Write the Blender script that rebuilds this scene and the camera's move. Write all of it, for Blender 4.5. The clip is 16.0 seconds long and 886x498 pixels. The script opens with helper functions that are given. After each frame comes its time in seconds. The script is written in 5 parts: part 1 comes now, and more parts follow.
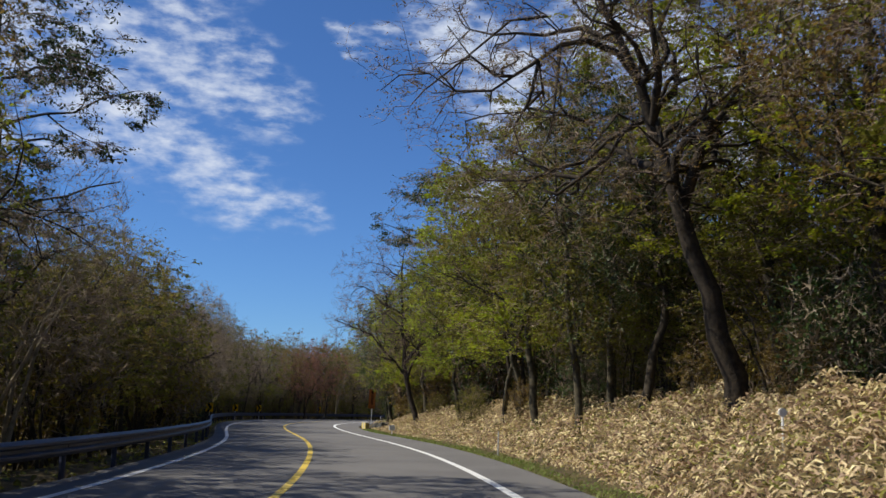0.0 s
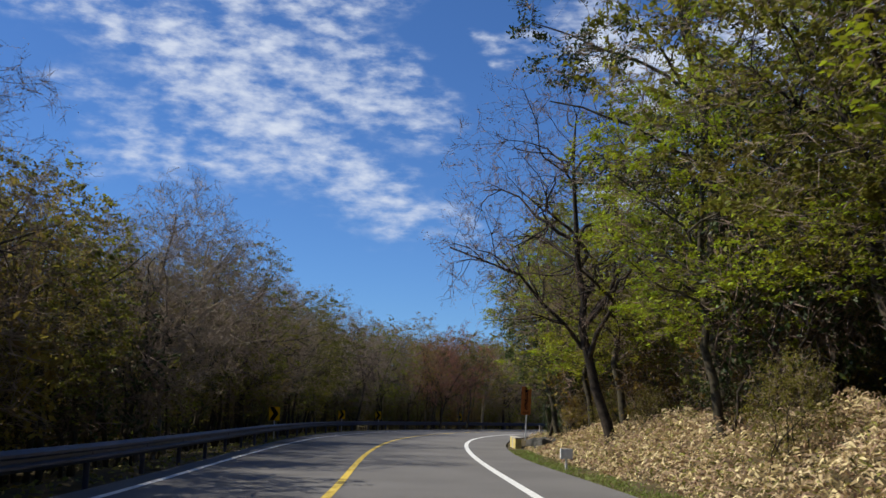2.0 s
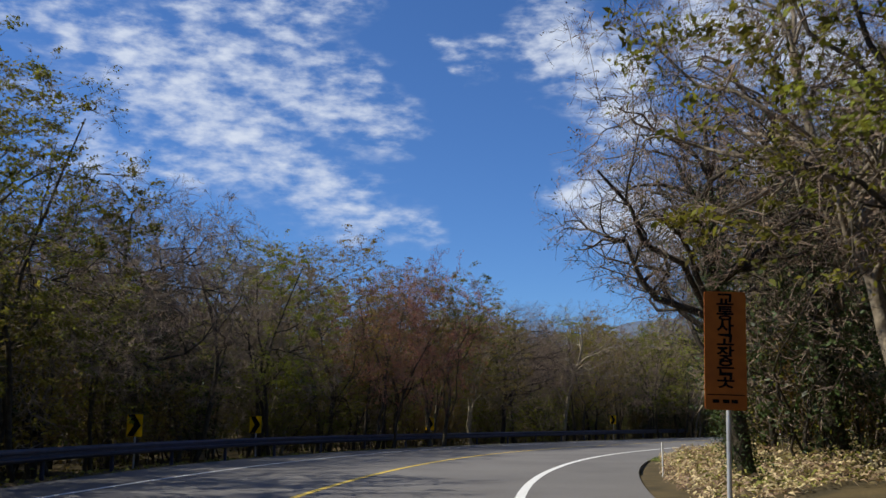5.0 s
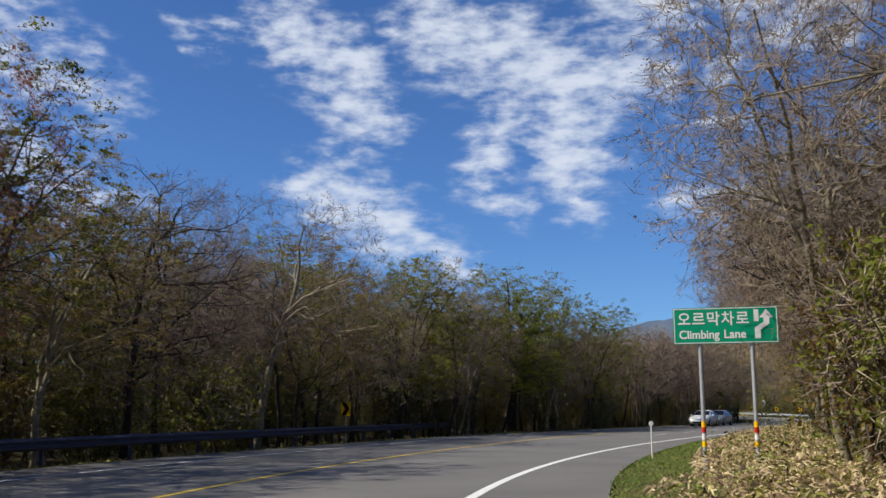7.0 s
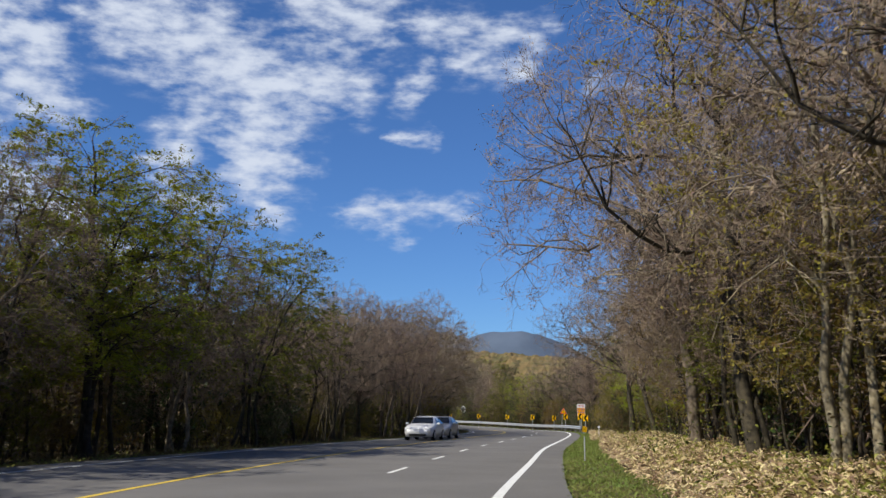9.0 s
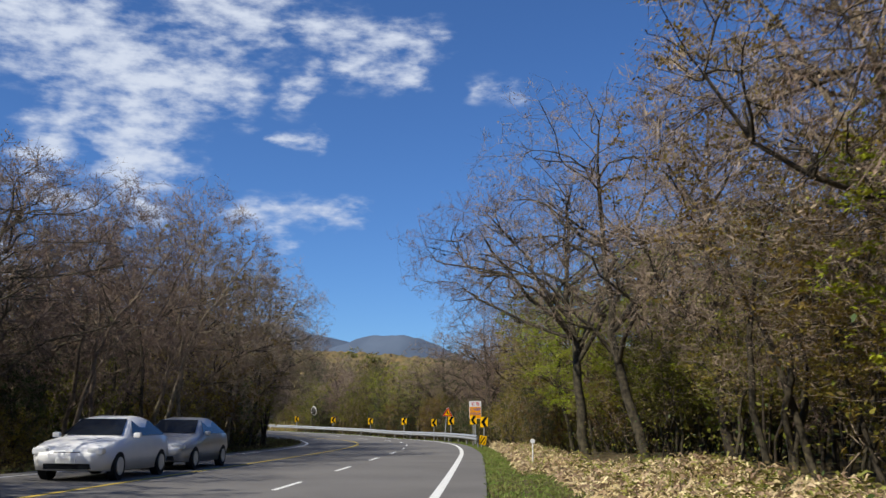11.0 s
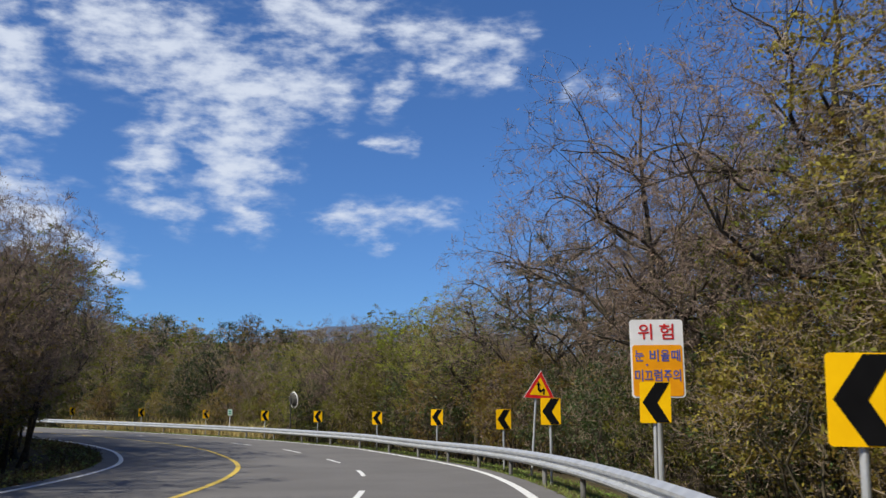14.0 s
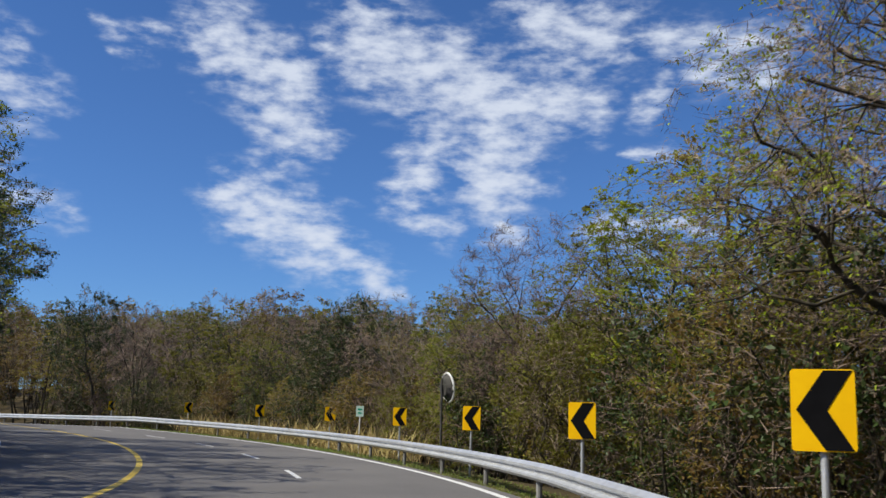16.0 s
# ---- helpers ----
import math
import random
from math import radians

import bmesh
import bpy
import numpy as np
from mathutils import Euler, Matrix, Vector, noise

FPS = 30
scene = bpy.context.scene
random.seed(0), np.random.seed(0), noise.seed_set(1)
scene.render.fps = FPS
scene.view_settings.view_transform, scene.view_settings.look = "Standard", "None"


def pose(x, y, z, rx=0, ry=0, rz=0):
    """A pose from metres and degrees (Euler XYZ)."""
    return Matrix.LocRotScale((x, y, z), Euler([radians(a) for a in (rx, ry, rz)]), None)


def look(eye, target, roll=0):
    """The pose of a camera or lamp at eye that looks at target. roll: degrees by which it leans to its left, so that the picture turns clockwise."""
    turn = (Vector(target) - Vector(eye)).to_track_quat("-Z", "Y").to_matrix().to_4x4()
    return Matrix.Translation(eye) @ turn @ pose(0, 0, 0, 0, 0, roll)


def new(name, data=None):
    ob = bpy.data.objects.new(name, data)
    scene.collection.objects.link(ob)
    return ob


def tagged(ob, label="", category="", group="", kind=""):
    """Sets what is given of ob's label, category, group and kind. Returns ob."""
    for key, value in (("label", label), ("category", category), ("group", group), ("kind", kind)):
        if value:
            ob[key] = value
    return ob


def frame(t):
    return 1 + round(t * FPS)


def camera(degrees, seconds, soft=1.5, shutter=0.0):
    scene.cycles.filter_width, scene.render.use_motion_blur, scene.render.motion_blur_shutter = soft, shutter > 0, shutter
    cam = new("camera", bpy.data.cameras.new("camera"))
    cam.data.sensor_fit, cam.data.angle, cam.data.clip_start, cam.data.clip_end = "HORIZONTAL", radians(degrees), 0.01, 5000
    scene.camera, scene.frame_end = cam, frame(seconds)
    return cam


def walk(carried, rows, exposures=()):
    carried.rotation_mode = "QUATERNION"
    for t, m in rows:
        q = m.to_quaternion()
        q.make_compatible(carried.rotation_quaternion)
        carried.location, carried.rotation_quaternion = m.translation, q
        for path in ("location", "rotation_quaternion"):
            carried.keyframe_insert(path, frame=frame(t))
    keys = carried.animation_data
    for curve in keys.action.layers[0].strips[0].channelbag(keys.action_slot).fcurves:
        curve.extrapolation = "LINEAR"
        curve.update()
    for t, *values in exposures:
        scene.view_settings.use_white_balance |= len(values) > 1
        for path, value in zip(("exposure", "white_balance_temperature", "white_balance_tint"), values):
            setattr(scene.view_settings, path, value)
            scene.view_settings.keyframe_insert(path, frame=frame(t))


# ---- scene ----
cam = camera(48.0, 16.0, soft=1.5, shutter=0.07)
PATH = [
    (0, (0.000, -0.000, 1.30), (-0.001, 9.868, 2.919), 1.55),
    (0.5, (0.039, 7.166, 1.30), (-0.376, 17.023, 2.930), 1.74),
    (1, (-0.267, 14.336, 1.30), (-1.067, 24.170, 2.924), 1.72),
    (1.5, (-0.894, 21.591, 1.30), (-2.063, 31.388, 2.925), 1.16),
    (2, (-1.773, 29.007, 1.30), (-3.296, 38.751, 2.952), 1.40),
    (2.5, (-2.610, 36.540, 1.30), (-4.292, 46.256, 2.965), 0.93),
    (3, (-3.647, 44.110, 1.30), (-5.477, 53.799, 2.963), 1.22),
    (3.5, (-4.840, 51.612, 1.30), (-6.747, 61.281, 2.996), 1.27),
    (4, (-6.116, 59.164, 1.30), (-8.035, 68.829, 3.005), 0.89),
    (4.5, (-7.311, 66.840, 1.30), (-8.979, 76.550, 3.009), 0.40),
    (5, (-8.219, 74.700, 1.30), (-9.373, 84.484, 3.015), 0.05),
    (5.5, (-8.703, 82.768, 1.30), (-9.289, 92.614, 2.947), 0.16),
    (6, (-8.765, 91.031, 1.30), (-8.591, 100.906, 2.872), 0.02),
    (6.5, (-8.280, 99.415, 1.30), (-7.390, 109.246, 2.896), 0.08),
    (7, (-7.230, 107.813, 1.30), (-5.658, 117.554, 2.924), -0.22),
    (7.5, (-5.617, 116.154, 1.30), (-3.217, 125.727, 2.909), -0.02),
    (8, (-3.306, 124.235, 1.30), (-0.049, 133.550, 2.922), 0.10),
    (8.5, (-0.302, 132.155, 1.30), (3.680, 141.174, 2.976), 0.05),
    (9, (3.457, 140.013, 1.30), (8.000, 148.761, 2.981), 0.43),
    (9.5, (7.898, 147.894, 1.30), (12.924, 156.371, 2.997), 0.05),
    (10, (13.039, 155.720, 1.30), (18.463, 163.937, 3.052), -0.22),
    (10.5, (18.597, 163.383, 1.30), (24.193, 171.484, 3.050), 0.00),
    (11, (24.198, 171.016, 1.30), (29.739, 179.158, 3.038), 0.41),
    (11.5, (29.645, 178.688, 1.30), (35.003, 186.952, 3.030), 0.79),
    (12, (34.939, 186.351, 1.30), (40.127, 194.721, 3.038), 0.90),
    (12.5, (40.220, 193.877, 1.30), (45.415, 202.251, 2.997), 0.60),
    (13, (45.418, 201.262, 1.30), (50.617, 209.638, 2.976), 0.16),
    (13.5, (50.402, 208.477, 1.30), (55.429, 216.950, 3.013), 0.14),
    (14, (55.071, 215.513, 1.30), (59.797, 224.153, 3.034), 0.08),
    (14.5, (59.246, 222.382, 1.30), (63.538, 231.241, 3.058), 0.90),
    (15, (62.999, 229.267, 1.30), (66.795, 238.348, 3.070), 1.44),
    (15.5, (66.272, 236.035, 1.30), (69.369, 245.373, 3.090), 1.61),
    (16, (68.767, 242.693, 1.30), (71.074, 252.251, 3.123), 1.80),
]
walk(cam, [(t, look(e, g, r)) for t, e, g, r in PATH])

# ---- light: clear spring sky with fair-weather cloud, sun from behind the left shoulder ----
SUN_AZ, SUN_EL = 267.0, 45.0
sun_dir = Vector((math.sin(radians(SUN_AZ)) * math.cos(radians(SUN_EL)), math.cos(radians(SUN_AZ)) * math.cos(radians(SUN_EL)), math.sin(radians(SUN_EL))))
sun = new("sun", bpy.data.lights.new("sun", "SUN"))
sun.data.energy, sun.data.angle, sun.data.color = 5.0, radians(0.53), (1.0, 0.94, 0.81)
sun.matrix_world = look(sun_dir * 200, (0, 0, 0))
scene.view_settings.exposure = 0.18

# clouds: strokes across the sky, each (azimuth, height) to (azimuth, height) in degrees, width, thickness
CLOUDS_WEST = [
    (25.4, 20.1, 17.6, 15.3, 1.7, 0.85), (17.6, 15.3, 12.0, 12.0, 1.4, 0.75), (12.0, 12.0, 7.4, 11.1, 0.8, 0.5),
    (20.5, 20.4, 15.3, 18.6, 1.4, 0.75), (14.0, 18.0, 10.0, 16.9, 1.2, 0.7), (16.8, 21.8, 11.5, 19.6, 1.0, 0.65),
    (7.6, 21.3, 1.9, 21.3, 0.35, 0.5), (5.5, 19.9, 3.9, 20.3, 0.45, 0.5), (29.3, 21.3, 24.4, 19.1, 1.4, 0.6),
    (35.0, 21.8, 29.3, 21.3, 1.0, 0.5), (31.5, 17.5, 26.0, 16.5, 0.9, 0.4), (28.0, 14.4, 18.2, 13.9, 1.2, 0.55), (22.0, 22.5, 12.0, 24.0, 1.0, 0.6)]
CLOUDS_MIDDLE = [
    (0.4, 21.6, -3.8, 19.4, 1.5, 0.95), (-3.5, 18.0, -5.0, 16.6, 1.3, 0.9), (-1.8, 12.8, -6.3, 10.4, 1.4, 0.95),
    (-6.3, 10.4, -10.0, 8.0, 1.0, 0.75), (-5.0, 16.5, -2.5, 13.3, 0.6, 0.5), (-8.5, 21.9, -13.8, 20.0, 1.8, 1.0),
    (-13.8, 20.0, -17.0, 18.6, 1.9, 1.0), (-17.0, 18.8, -21.3, 19.0, 1.4, 0.95), (-16.8, 18.0, -16.8, 14.0, 1.7, 0.95),
    (-17.0, 14.0, -17.5, 11.8, 1.1, 0.8), (-13.0, 17.0, -11.5, 13.6, 1.1, 0.85), (-11.5, 13.0, -13.6, 11.6, 0.8, 0.6)]
CLOUDS_EAST = [
    (-19.0, 23.3, -23.0, 22.6, 1.4, 0.9), (-25.8, 22.2, -33.0, 21.6, 0.9, 0.8), (-25.2, 18.4, -26.5, 19.7, 0.7, 0.7),
    (-28.9, 20.2, -32.0, 20.0, 0.8, 0.75), (-25.2, 16.0, -26.3, 16.0, 0.45, 0.8), (-21.3, 11.6, -29.0, 12.1, 0.55, 0.7),
    (-22.5, 11.0, -25.3, 10.0, 0.4, 0.6), (-36.0, 19.2, -38.3, 19.1, 0.5, 0.5)]


def build_world():
    world = bpy.data.worlds.new("sky")
    scene.world = world
    world.use_nodes = True
    nt = world.node_tree
    nt.nodes.clear()
    N, L = nt.nodes.new, nt.links.new

    def math_node(op, a, b=None, c=None, clamp=False):
        n = N("ShaderNodeMath")
        n.operation, n.use_clamp = op, clamp
        for i, v in enumerate((a, b, c)):
            if v is None:
                continue
            if isinstance(v, (int, float)):
                n.inputs[i].default_value = v
            else:
                L(v, n.inputs[i])
        return n.outputs[0]

    def vec(op, a, b=None, scale=None):
        n = N("ShaderNodeVectorMath")
        n.operation = op
        for i, v in enumerate((a, b)):
            if v is None:
                continue
            if isinstance(v, tuple):
                n.inputs[i].default_value = v
            else:
                L(v, n.inputs[i])
        if scale is not None:
            if isinstance(scale, (int, float)):
                n.inputs["Scale"].default_value = scale
            else:
                L(scale, n.inputs["Scale"])
        return n.outputs["Value"] if op in ("DOT_PRODUCT", "LENGTH") else n.outputs[0]

    coord = N("ShaderNodeTexCoord").outputs["Generated"]
    sep = N("ShaderNodeSeparateXYZ")
    L(coord, sep.inputs[0])
    az = math_node("DEGREES", math_node("ARCTAN2", math_node("MULTIPLY", sep.outputs[0], -1.0), sep.outputs[1]))
    el = math_node("DEGREES", math_node("ARCSINE", sep.outputs[2]))
    comb = N("ShaderNodeCombineXYZ")
    L(az, comb.inputs[0])
    L(el, comb.inputs[1])
    flat = comb.outputs[0]

    def noise_node(vector, scale, detail, rough):
        n = N("ShaderNodeTexNoise")
        n.inputs["Scale"].default_value, n.inputs["Detail"].default_value, n.inputs["Roughness"].default_value = scale, detail, rough
        L(vector, n.inputs["Vector"])
        return n

    stretched = vec("MULTIPLY", flat, (0.6, 1.35, 1.0))
    ragged = noise_node(stretched, 0.5, 4.0, 0.56)
    shift = vec("MULTIPLY", vec("SUBTRACT", ragged.outputs["Color"], (0.5, 0.5, 0.5)), (5.0, 2.4, 0.0))
    p = vec("ADD", flat, shift)
    total = None
    for x0, y0, x1, y1, width, thick in CLOUDS_WEST + CLOUDS_MIDDLE + CLOUDS_EAST:
        ax, bx = (x0, y0, 0.0), (x1 - x0, y1 - y0, 0.0)
        pa = vec("SUBTRACT", p, ax)
        inv = 1.0 / (bx[0] ** 2 + bx[1] ** 2)
        h = math_node("MULTIPLY", vec("DOT_PRODUCT", pa, bx), inv, clamp=True)
        base = N("ShaderNodeVectorMath")
        base.operation = "SCALE"
        base.inputs[0].default_value = bx
        L(h, base.inputs["Scale"])
        d = vec("LENGTH", vec("SUBTRACT", pa, base.outputs[0]))
        m = math_node("MULTIPLY", math_node("SUBTRACT", 1.0, math_node("MULTIPLY", d, 0.4 / width), clamp=True), thick * 1.18)
        total = m if total is None else math_node("MAXIMUM", total, m)
    # thin unbroken cloud field that goes on round the rest of the sky
    rest = noise_node(stretched, 0.16, 6.0, 0.6)
    far = math_node("MULTIPLY", math_node("SUBTRACT", math_node("ABSOLUTE", math_node("ADD", az, 5.0)), 42.0), 0.1, clamp=True)
    high = math_node("MULTIPLY", math_node("SUBTRACT", el, 25.0), 0.15, clamp=True)
    away = math_node("MAXIMUM", far, high)
    spread = math_node("MULTIPLY", math_node("MULTIPLY", math_node("SUBTRACT", rest.outputs[0], 0.46), 3.0, clamp=True), away)
    total = math_node("MAXIMUM", total, spread)
    fine = noise_node(stretched, 0.9, 4.5, 0.56)
    cut = math_node("MULTIPLY", math_node("SUBTRACT", fine.outputs[0], 0.52), 2.4)
    dense = math_node("ADD", total, math_node("MULTIPLY", cut, math_node("MULTIPLY", total, 2.0, clamp=True)))
    cover = N("ShaderNodeMapRange")
    cover.interpolation_type = "SMOOTHSTEP"
    L(dense, cover.inputs[0])
    for i, v in enumerate((0.1, 1.4, 0.0, 0.95)):
        cover.inputs[i + 1].default_value = v
    sky = N("ShaderNodeTexSky")
    sky.sky_type, sky.sun_disc = "NISHITA", False
    sky.sun_elevation, sky.sun_rotation = radians(SUN_EL), radians(SUN_AZ)
    sky.altitude, sky.air_density, sky.dust_density, sky.ozone_density = 900, 1.0, 0.12, 3.0
    mix = N("ShaderNodeMix")
    mix.data_type = "RGBA"
    L(cover.outputs[0], mix.inputs[0])
    deep = N("ShaderNodeMix")
    deep.data_type, deep.blend_type = "RGBA", "MULTIPLY"
    deep.inputs[0].default_value = 1.0
    deep.inputs[7].default_value = (0.53, 0.81, 1.2, 1)
    L(sky.outputs[0], deep.inputs[6])
    L(deep.outputs[2], mix.inputs[6])
    mix.inputs[7].default_value = (7.1, 7.75, 9.0, 1)
    bg = N("ShaderNodeBackground")
    bg.inputs["Strength"].default_value = 0.085
    L(mix.outputs[2], bg.inputs[0])
    out = N("ShaderNodeOutputWorld")
    L(bg.outputs[0], out.inputs[0])


build_world()


# ---- materials ----
def material(name, colour, rough=0.8, vary=0.25, scale=4.0, second=None, metal=0.0, bump=0.0, bump_scale=40.0, island=0.0, objects=0.0, translucent=0.0, detail=5.0, spec=0.3):
    """A procedural surface: two colours mixed by noise at two scales, with relief and variation between pieces."""
    m = bpy.data.materials.new(name)
    m.use_nodes = True
    nt = m.node_tree
    N, L = nt.nodes.new, nt.links.new
    bsdf = nt.nodes["Principled BSDF"]
    bsdf.inputs["Roughness"].default_value, bsdf.inputs["Metallic"].default_value = rough, metal
    bsdf.inputs["Specular IOR Level"].default_value = spec
    pos = N("ShaderNodeNewGeometry").outputs["Position"] if objects >= 0 else None
    big = N("ShaderNodeTexNoise")
    big.inputs["Scale"].default_value, big.inputs["Detail"].default_value = scale, detail
    L(pos, big.inputs["Vector"])
    ramp = N("ShaderNodeMapRange")
    for i, v in enumerate((0.35, 0.65, 0.0, 1.0)):
        ramp.inputs[i + 1].default_value = v
    L(big.outputs[0], ramp.inputs[0])
    mix = N("ShaderNodeMix")
    mix.data_type = "RGBA"
    L(ramp.outputs[0], mix.inputs[0])
    second = second or tuple(c * (1 - vary) for c in colour)
    mix.inputs[6].default_value, mix.inputs[7].default_value = (*colour, 1), (*second, 1)
    col = mix.outputs[2]
    for amount, source in ((island, "island"), (objects, "object")):
        if amount <= 0:
            continue
        rnd = N("ShaderNodeNewGeometry").outputs["Random Per Island"] if source == "island" else N("ShaderNodeObjectInfo").outputs["Random"]
        hsv = N("ShaderNodeHueSaturation")
        vr = N("ShaderNodeMapRange")
        L(rnd, vr.inputs[0])
        vr.inputs[3].default_value, vr.inputs[4].default_value = 1 - amount, 1 + amount
        L(vr.outputs[0], hsv.inputs["Value"])
        hr = N("ShaderNodeMapRange")
        L(rnd, hr.inputs[0])
        hr.inputs[3].default_value, hr.inputs[4].default_value = 0.5 - 0.06 * amount, 0.5 + 0.06 * amount
        L(hr.outputs[0], hsv.inputs["Hue"])
        L(col, hsv.inputs["Color"])
        col = hsv.outputs[0]
    L(col, bsdf.inputs["Base Color"])
    if bump:
        fine = N("ShaderNodeTexNoise")
        fine.inputs["Scale"].default_value, fine.inputs["Detail"].default_value = bump_scale, 4
        L(pos, fine.inputs["Vector"])
        b = N("ShaderNodeBump")
        b.inputs["Strength"].default_value, b.inputs["Distance"].default_value = bump, 0.02
        L(fine.outputs[0], b.inputs["Height"])
        L(b.outputs[0], bsdf.inputs["Normal"])
    if translucent:
        tr = N("ShaderNodeBsdfTranslucent")
        L(col, tr.inputs["Color"])
        ms = N("ShaderNodeMixShader")
        ms.inputs[0].default_value = translucent
        L(bsdf.outputs[0], ms.inputs[1])
        L(tr.outputs[0], ms.inputs[2])
        L(ms.outputs[0], nt.nodes["Material Output"].inputs["Surface"])
    return m


M_ASPHALT = material("asphalt", (0.165, 0.158, 0.152), 0.9, scale=0.35, second=(0.134, 0.128, 0.124), bump=0.5, bump_scale=90, detail=8)
M_WHITE = material("road_paint_white", (0.82, 0.82, 0.8), 0.6, scale=9, second=(0.62, 0.62, 0.6), bump=0.2, detail=8)
M_YELLOW = material("road_paint_yellow", (0.74, 0.52, 0.06), 0.6, scale=9, second=(0.56, 0.41, 0.07), bump=0.2, detail=8)
M_GROUND = material("leaf_litter", (0.1, 0.072, 0.029), 0.95, scale=1.3, second=(0.045, 0.035, 0.015), bump=1.0, bump_scale=14, detail=9)
# blue-grey base colour stands in for the haze over the distant woods
M_MOUNTAIN_HAZED = material("far_mountain_haze_tinted", (0.095, 0.125, 0.175), 1.0, scale=0.01, second=(0.07, 0.095, 0.14), detail=9)
M_HILL = material("hill_canopy", (0.2, 0.135, 0.055), 0.95, scale=0.16, second=(0.1, 0.09, 0.035), bump=1.0, bump_scale=0.9, detail=9)
M_BARK = material("bark", (0.075, 0.06, 0.04), 0.95, scale=7, second=(0.03, 0.025, 0.018), bump=0.8, bump_scale=25, objects=0.3)
M_BARK_PALE = material("pale_bark", (0.32, 0.27, 0.19), 0.95, scale=6, second=(0.15, 0.12, 0.08), bump=0.8, bump_scale=22, objects=0.25)
M_TWIG = material("twigs", (0.3, 0.225, 0.165), 0.9, scale=1.5, second=(0.18, 0.135, 0.105), objects=0.3)
M_TWIG_RED = material("reddish_twigs", (0.3, 0.15, 0.12), 0.9, scale=1.5, second=(0.2, 0.1, 0.09), objects=0.2)
LEAF = {
    "bare": material("buds", (0.31, 0.222, 0.15), 0.8, scale=0.8, second=(0.22, 0.152, 0.11), island=0.3, objects=0.2, translucent=0.1),
    "olive": material("olive_leaves", (0.23, 0.215, 0.031), 0.7, scale=0.8, second=(0.135, 0.14, 0.018), island=0.4, objects=0.3, translucent=0.48),
    "tan": material("bronze_leaves", (0.27, 0.195, 0.041), 0.7, scale=0.8, second=(0.2, 0.145, 0.031), island=0.4, objects=0.3, translucent=0.48),
    "green": material("young_green_leaves", (0.35, 0.36, 0.02), 0.6, scale=0.8, second=(0.21, 0.25, 0.015), island=0.4, objects=0.25, translucent=0.36),
    "evergreen": material("dark_evergreen_leaves", (0.06, 0.085, 0.02), 0.5, scale=0.8, second=(0.035, 0.055, 0.014), island=0.35, objects=0.2, translucent=0.15, spec=0.25),
    "red": material("red_buds", (0.46, 0.19, 0.102), 0.7, scale=0.8, second=(0.34, 0.13, 0.082), island=0.35, translucent=0.3),
}
M_BRAMBLE = material("dead_brambles", (0.13, 0.095, 0.037), 0.85, scale=0.8, second=(0.07, 0.055, 0.02), island=0.4, translucent=0.1)
M_SASA = material("dry_bamboo_leaves", (0.64, 0.5, 0.31), 0.75, scale=0.7, second=(0.43, 0.305, 0.165), island=0.5, translucent=0.25)
M_SASA_GREEN = material("green_bamboo_leaves", (0.19, 0.2, 0.041), 0.7, scale=0.7, second=(0.3, 0.27, 0.068), island=0.35, translucent=0.25)
M_GRASS = material("grass_blades", (0.15, 0.23, 0.04), 0.7, scale=0.9, second=(0.24, 0.26, 0.07), island=0.35, translucent=0.3)
M_REED = material("dry_reeds", (0.58, 0.47, 0.204), 0.8, scale=1, second=(0.44, 0.34, 0.136), island=0.3, translucent=0.25)
M_STEEL = material("galvanised_steel", (0.62, 0.64, 0.66), 0.42, scale=3, second=(0.5, 0.52, 0.54), metal=0.55, bump=0.1, objects=0.05)
M_STEEL_DULL = material("weathered_steel", (0.24, 0.24, 0.23), 0.7, scale=5, second=(0.15, 0.145, 0.135), metal=0.3, bump=0.2, objects=0.15)
M_RAIL_BLUE = material("dark_blue_painted_steel", (0.045, 0.055, 0.1), 0.45, scale=3, second=(0.03, 0.036, 0.065), objects=0.1)
M_SIGN_YELLOW = material("yellow_sheeting", (0.95, 0.55, 0.003), 0.6, scale=6, second=(0.9, 0.5, 0.003), spec=0.08)
M_SIGN_BLACK = material("black_sheeting", (0.008, 0.008, 0.009), 0.8, scale=6, spec=0.04)
M_SIGN_GREEN = material("green_sheeting", (0.004, 0.32, 0.17), 0.45, scale=5, second=(0.004, 0.28, 0.145), spec=0.15)
M_SIGN_WHITE = material("white_sheeting", (0.82, 0.82, 0.82), 0.45, scale=5, second=(0.74, 0.74, 0.74))
M_SIGN_ORANGE = material("orange_sheeting", (0.9, 0.36, 0.01), 0.45, scale=5, second=(0.82, 0.32, 0.01), spec=0.1)
M_SIGN_RED = material("red_sheeting", (0.7, 0.02, 0.02), 0.45, scale=5)
M_SIGN_BLUE = material("blue_lettering", (0.05, 0.1, 0.42), 0.45, scale=5)
M_PLATE_PALE = material("pale_green_sheeting", (0.55, 0.68, 0.58), 0.5, scale=5, second=(0.45, 0.6, 0.5))
M_SIGN_RUST = material("faded_orange_sheeting", (0.45, 0.13, 0.015), 0.6, scale=5, second=(0.36, 0.1, 0.012))
M_CONCRETE = material("concrete", (0.5, 0.47, 0.4), 0.9, scale=3, second=(0.3, 0.27, 0.22), bump=0.6, bump_scale=30)
M_CONC_YELLOW = material("yellow_painted_concrete", (0.62, 0.5, 0.16), 0.85, scale=5, second=(0.45, 0.36, 0.13), bump=0.4)
M_STONE = material("dark_stone", (0.09, 0.085, 0.075), 0.9, scale=3, second=(0.04, 0.04, 0.035), bump=0.8, bump_scale=15)
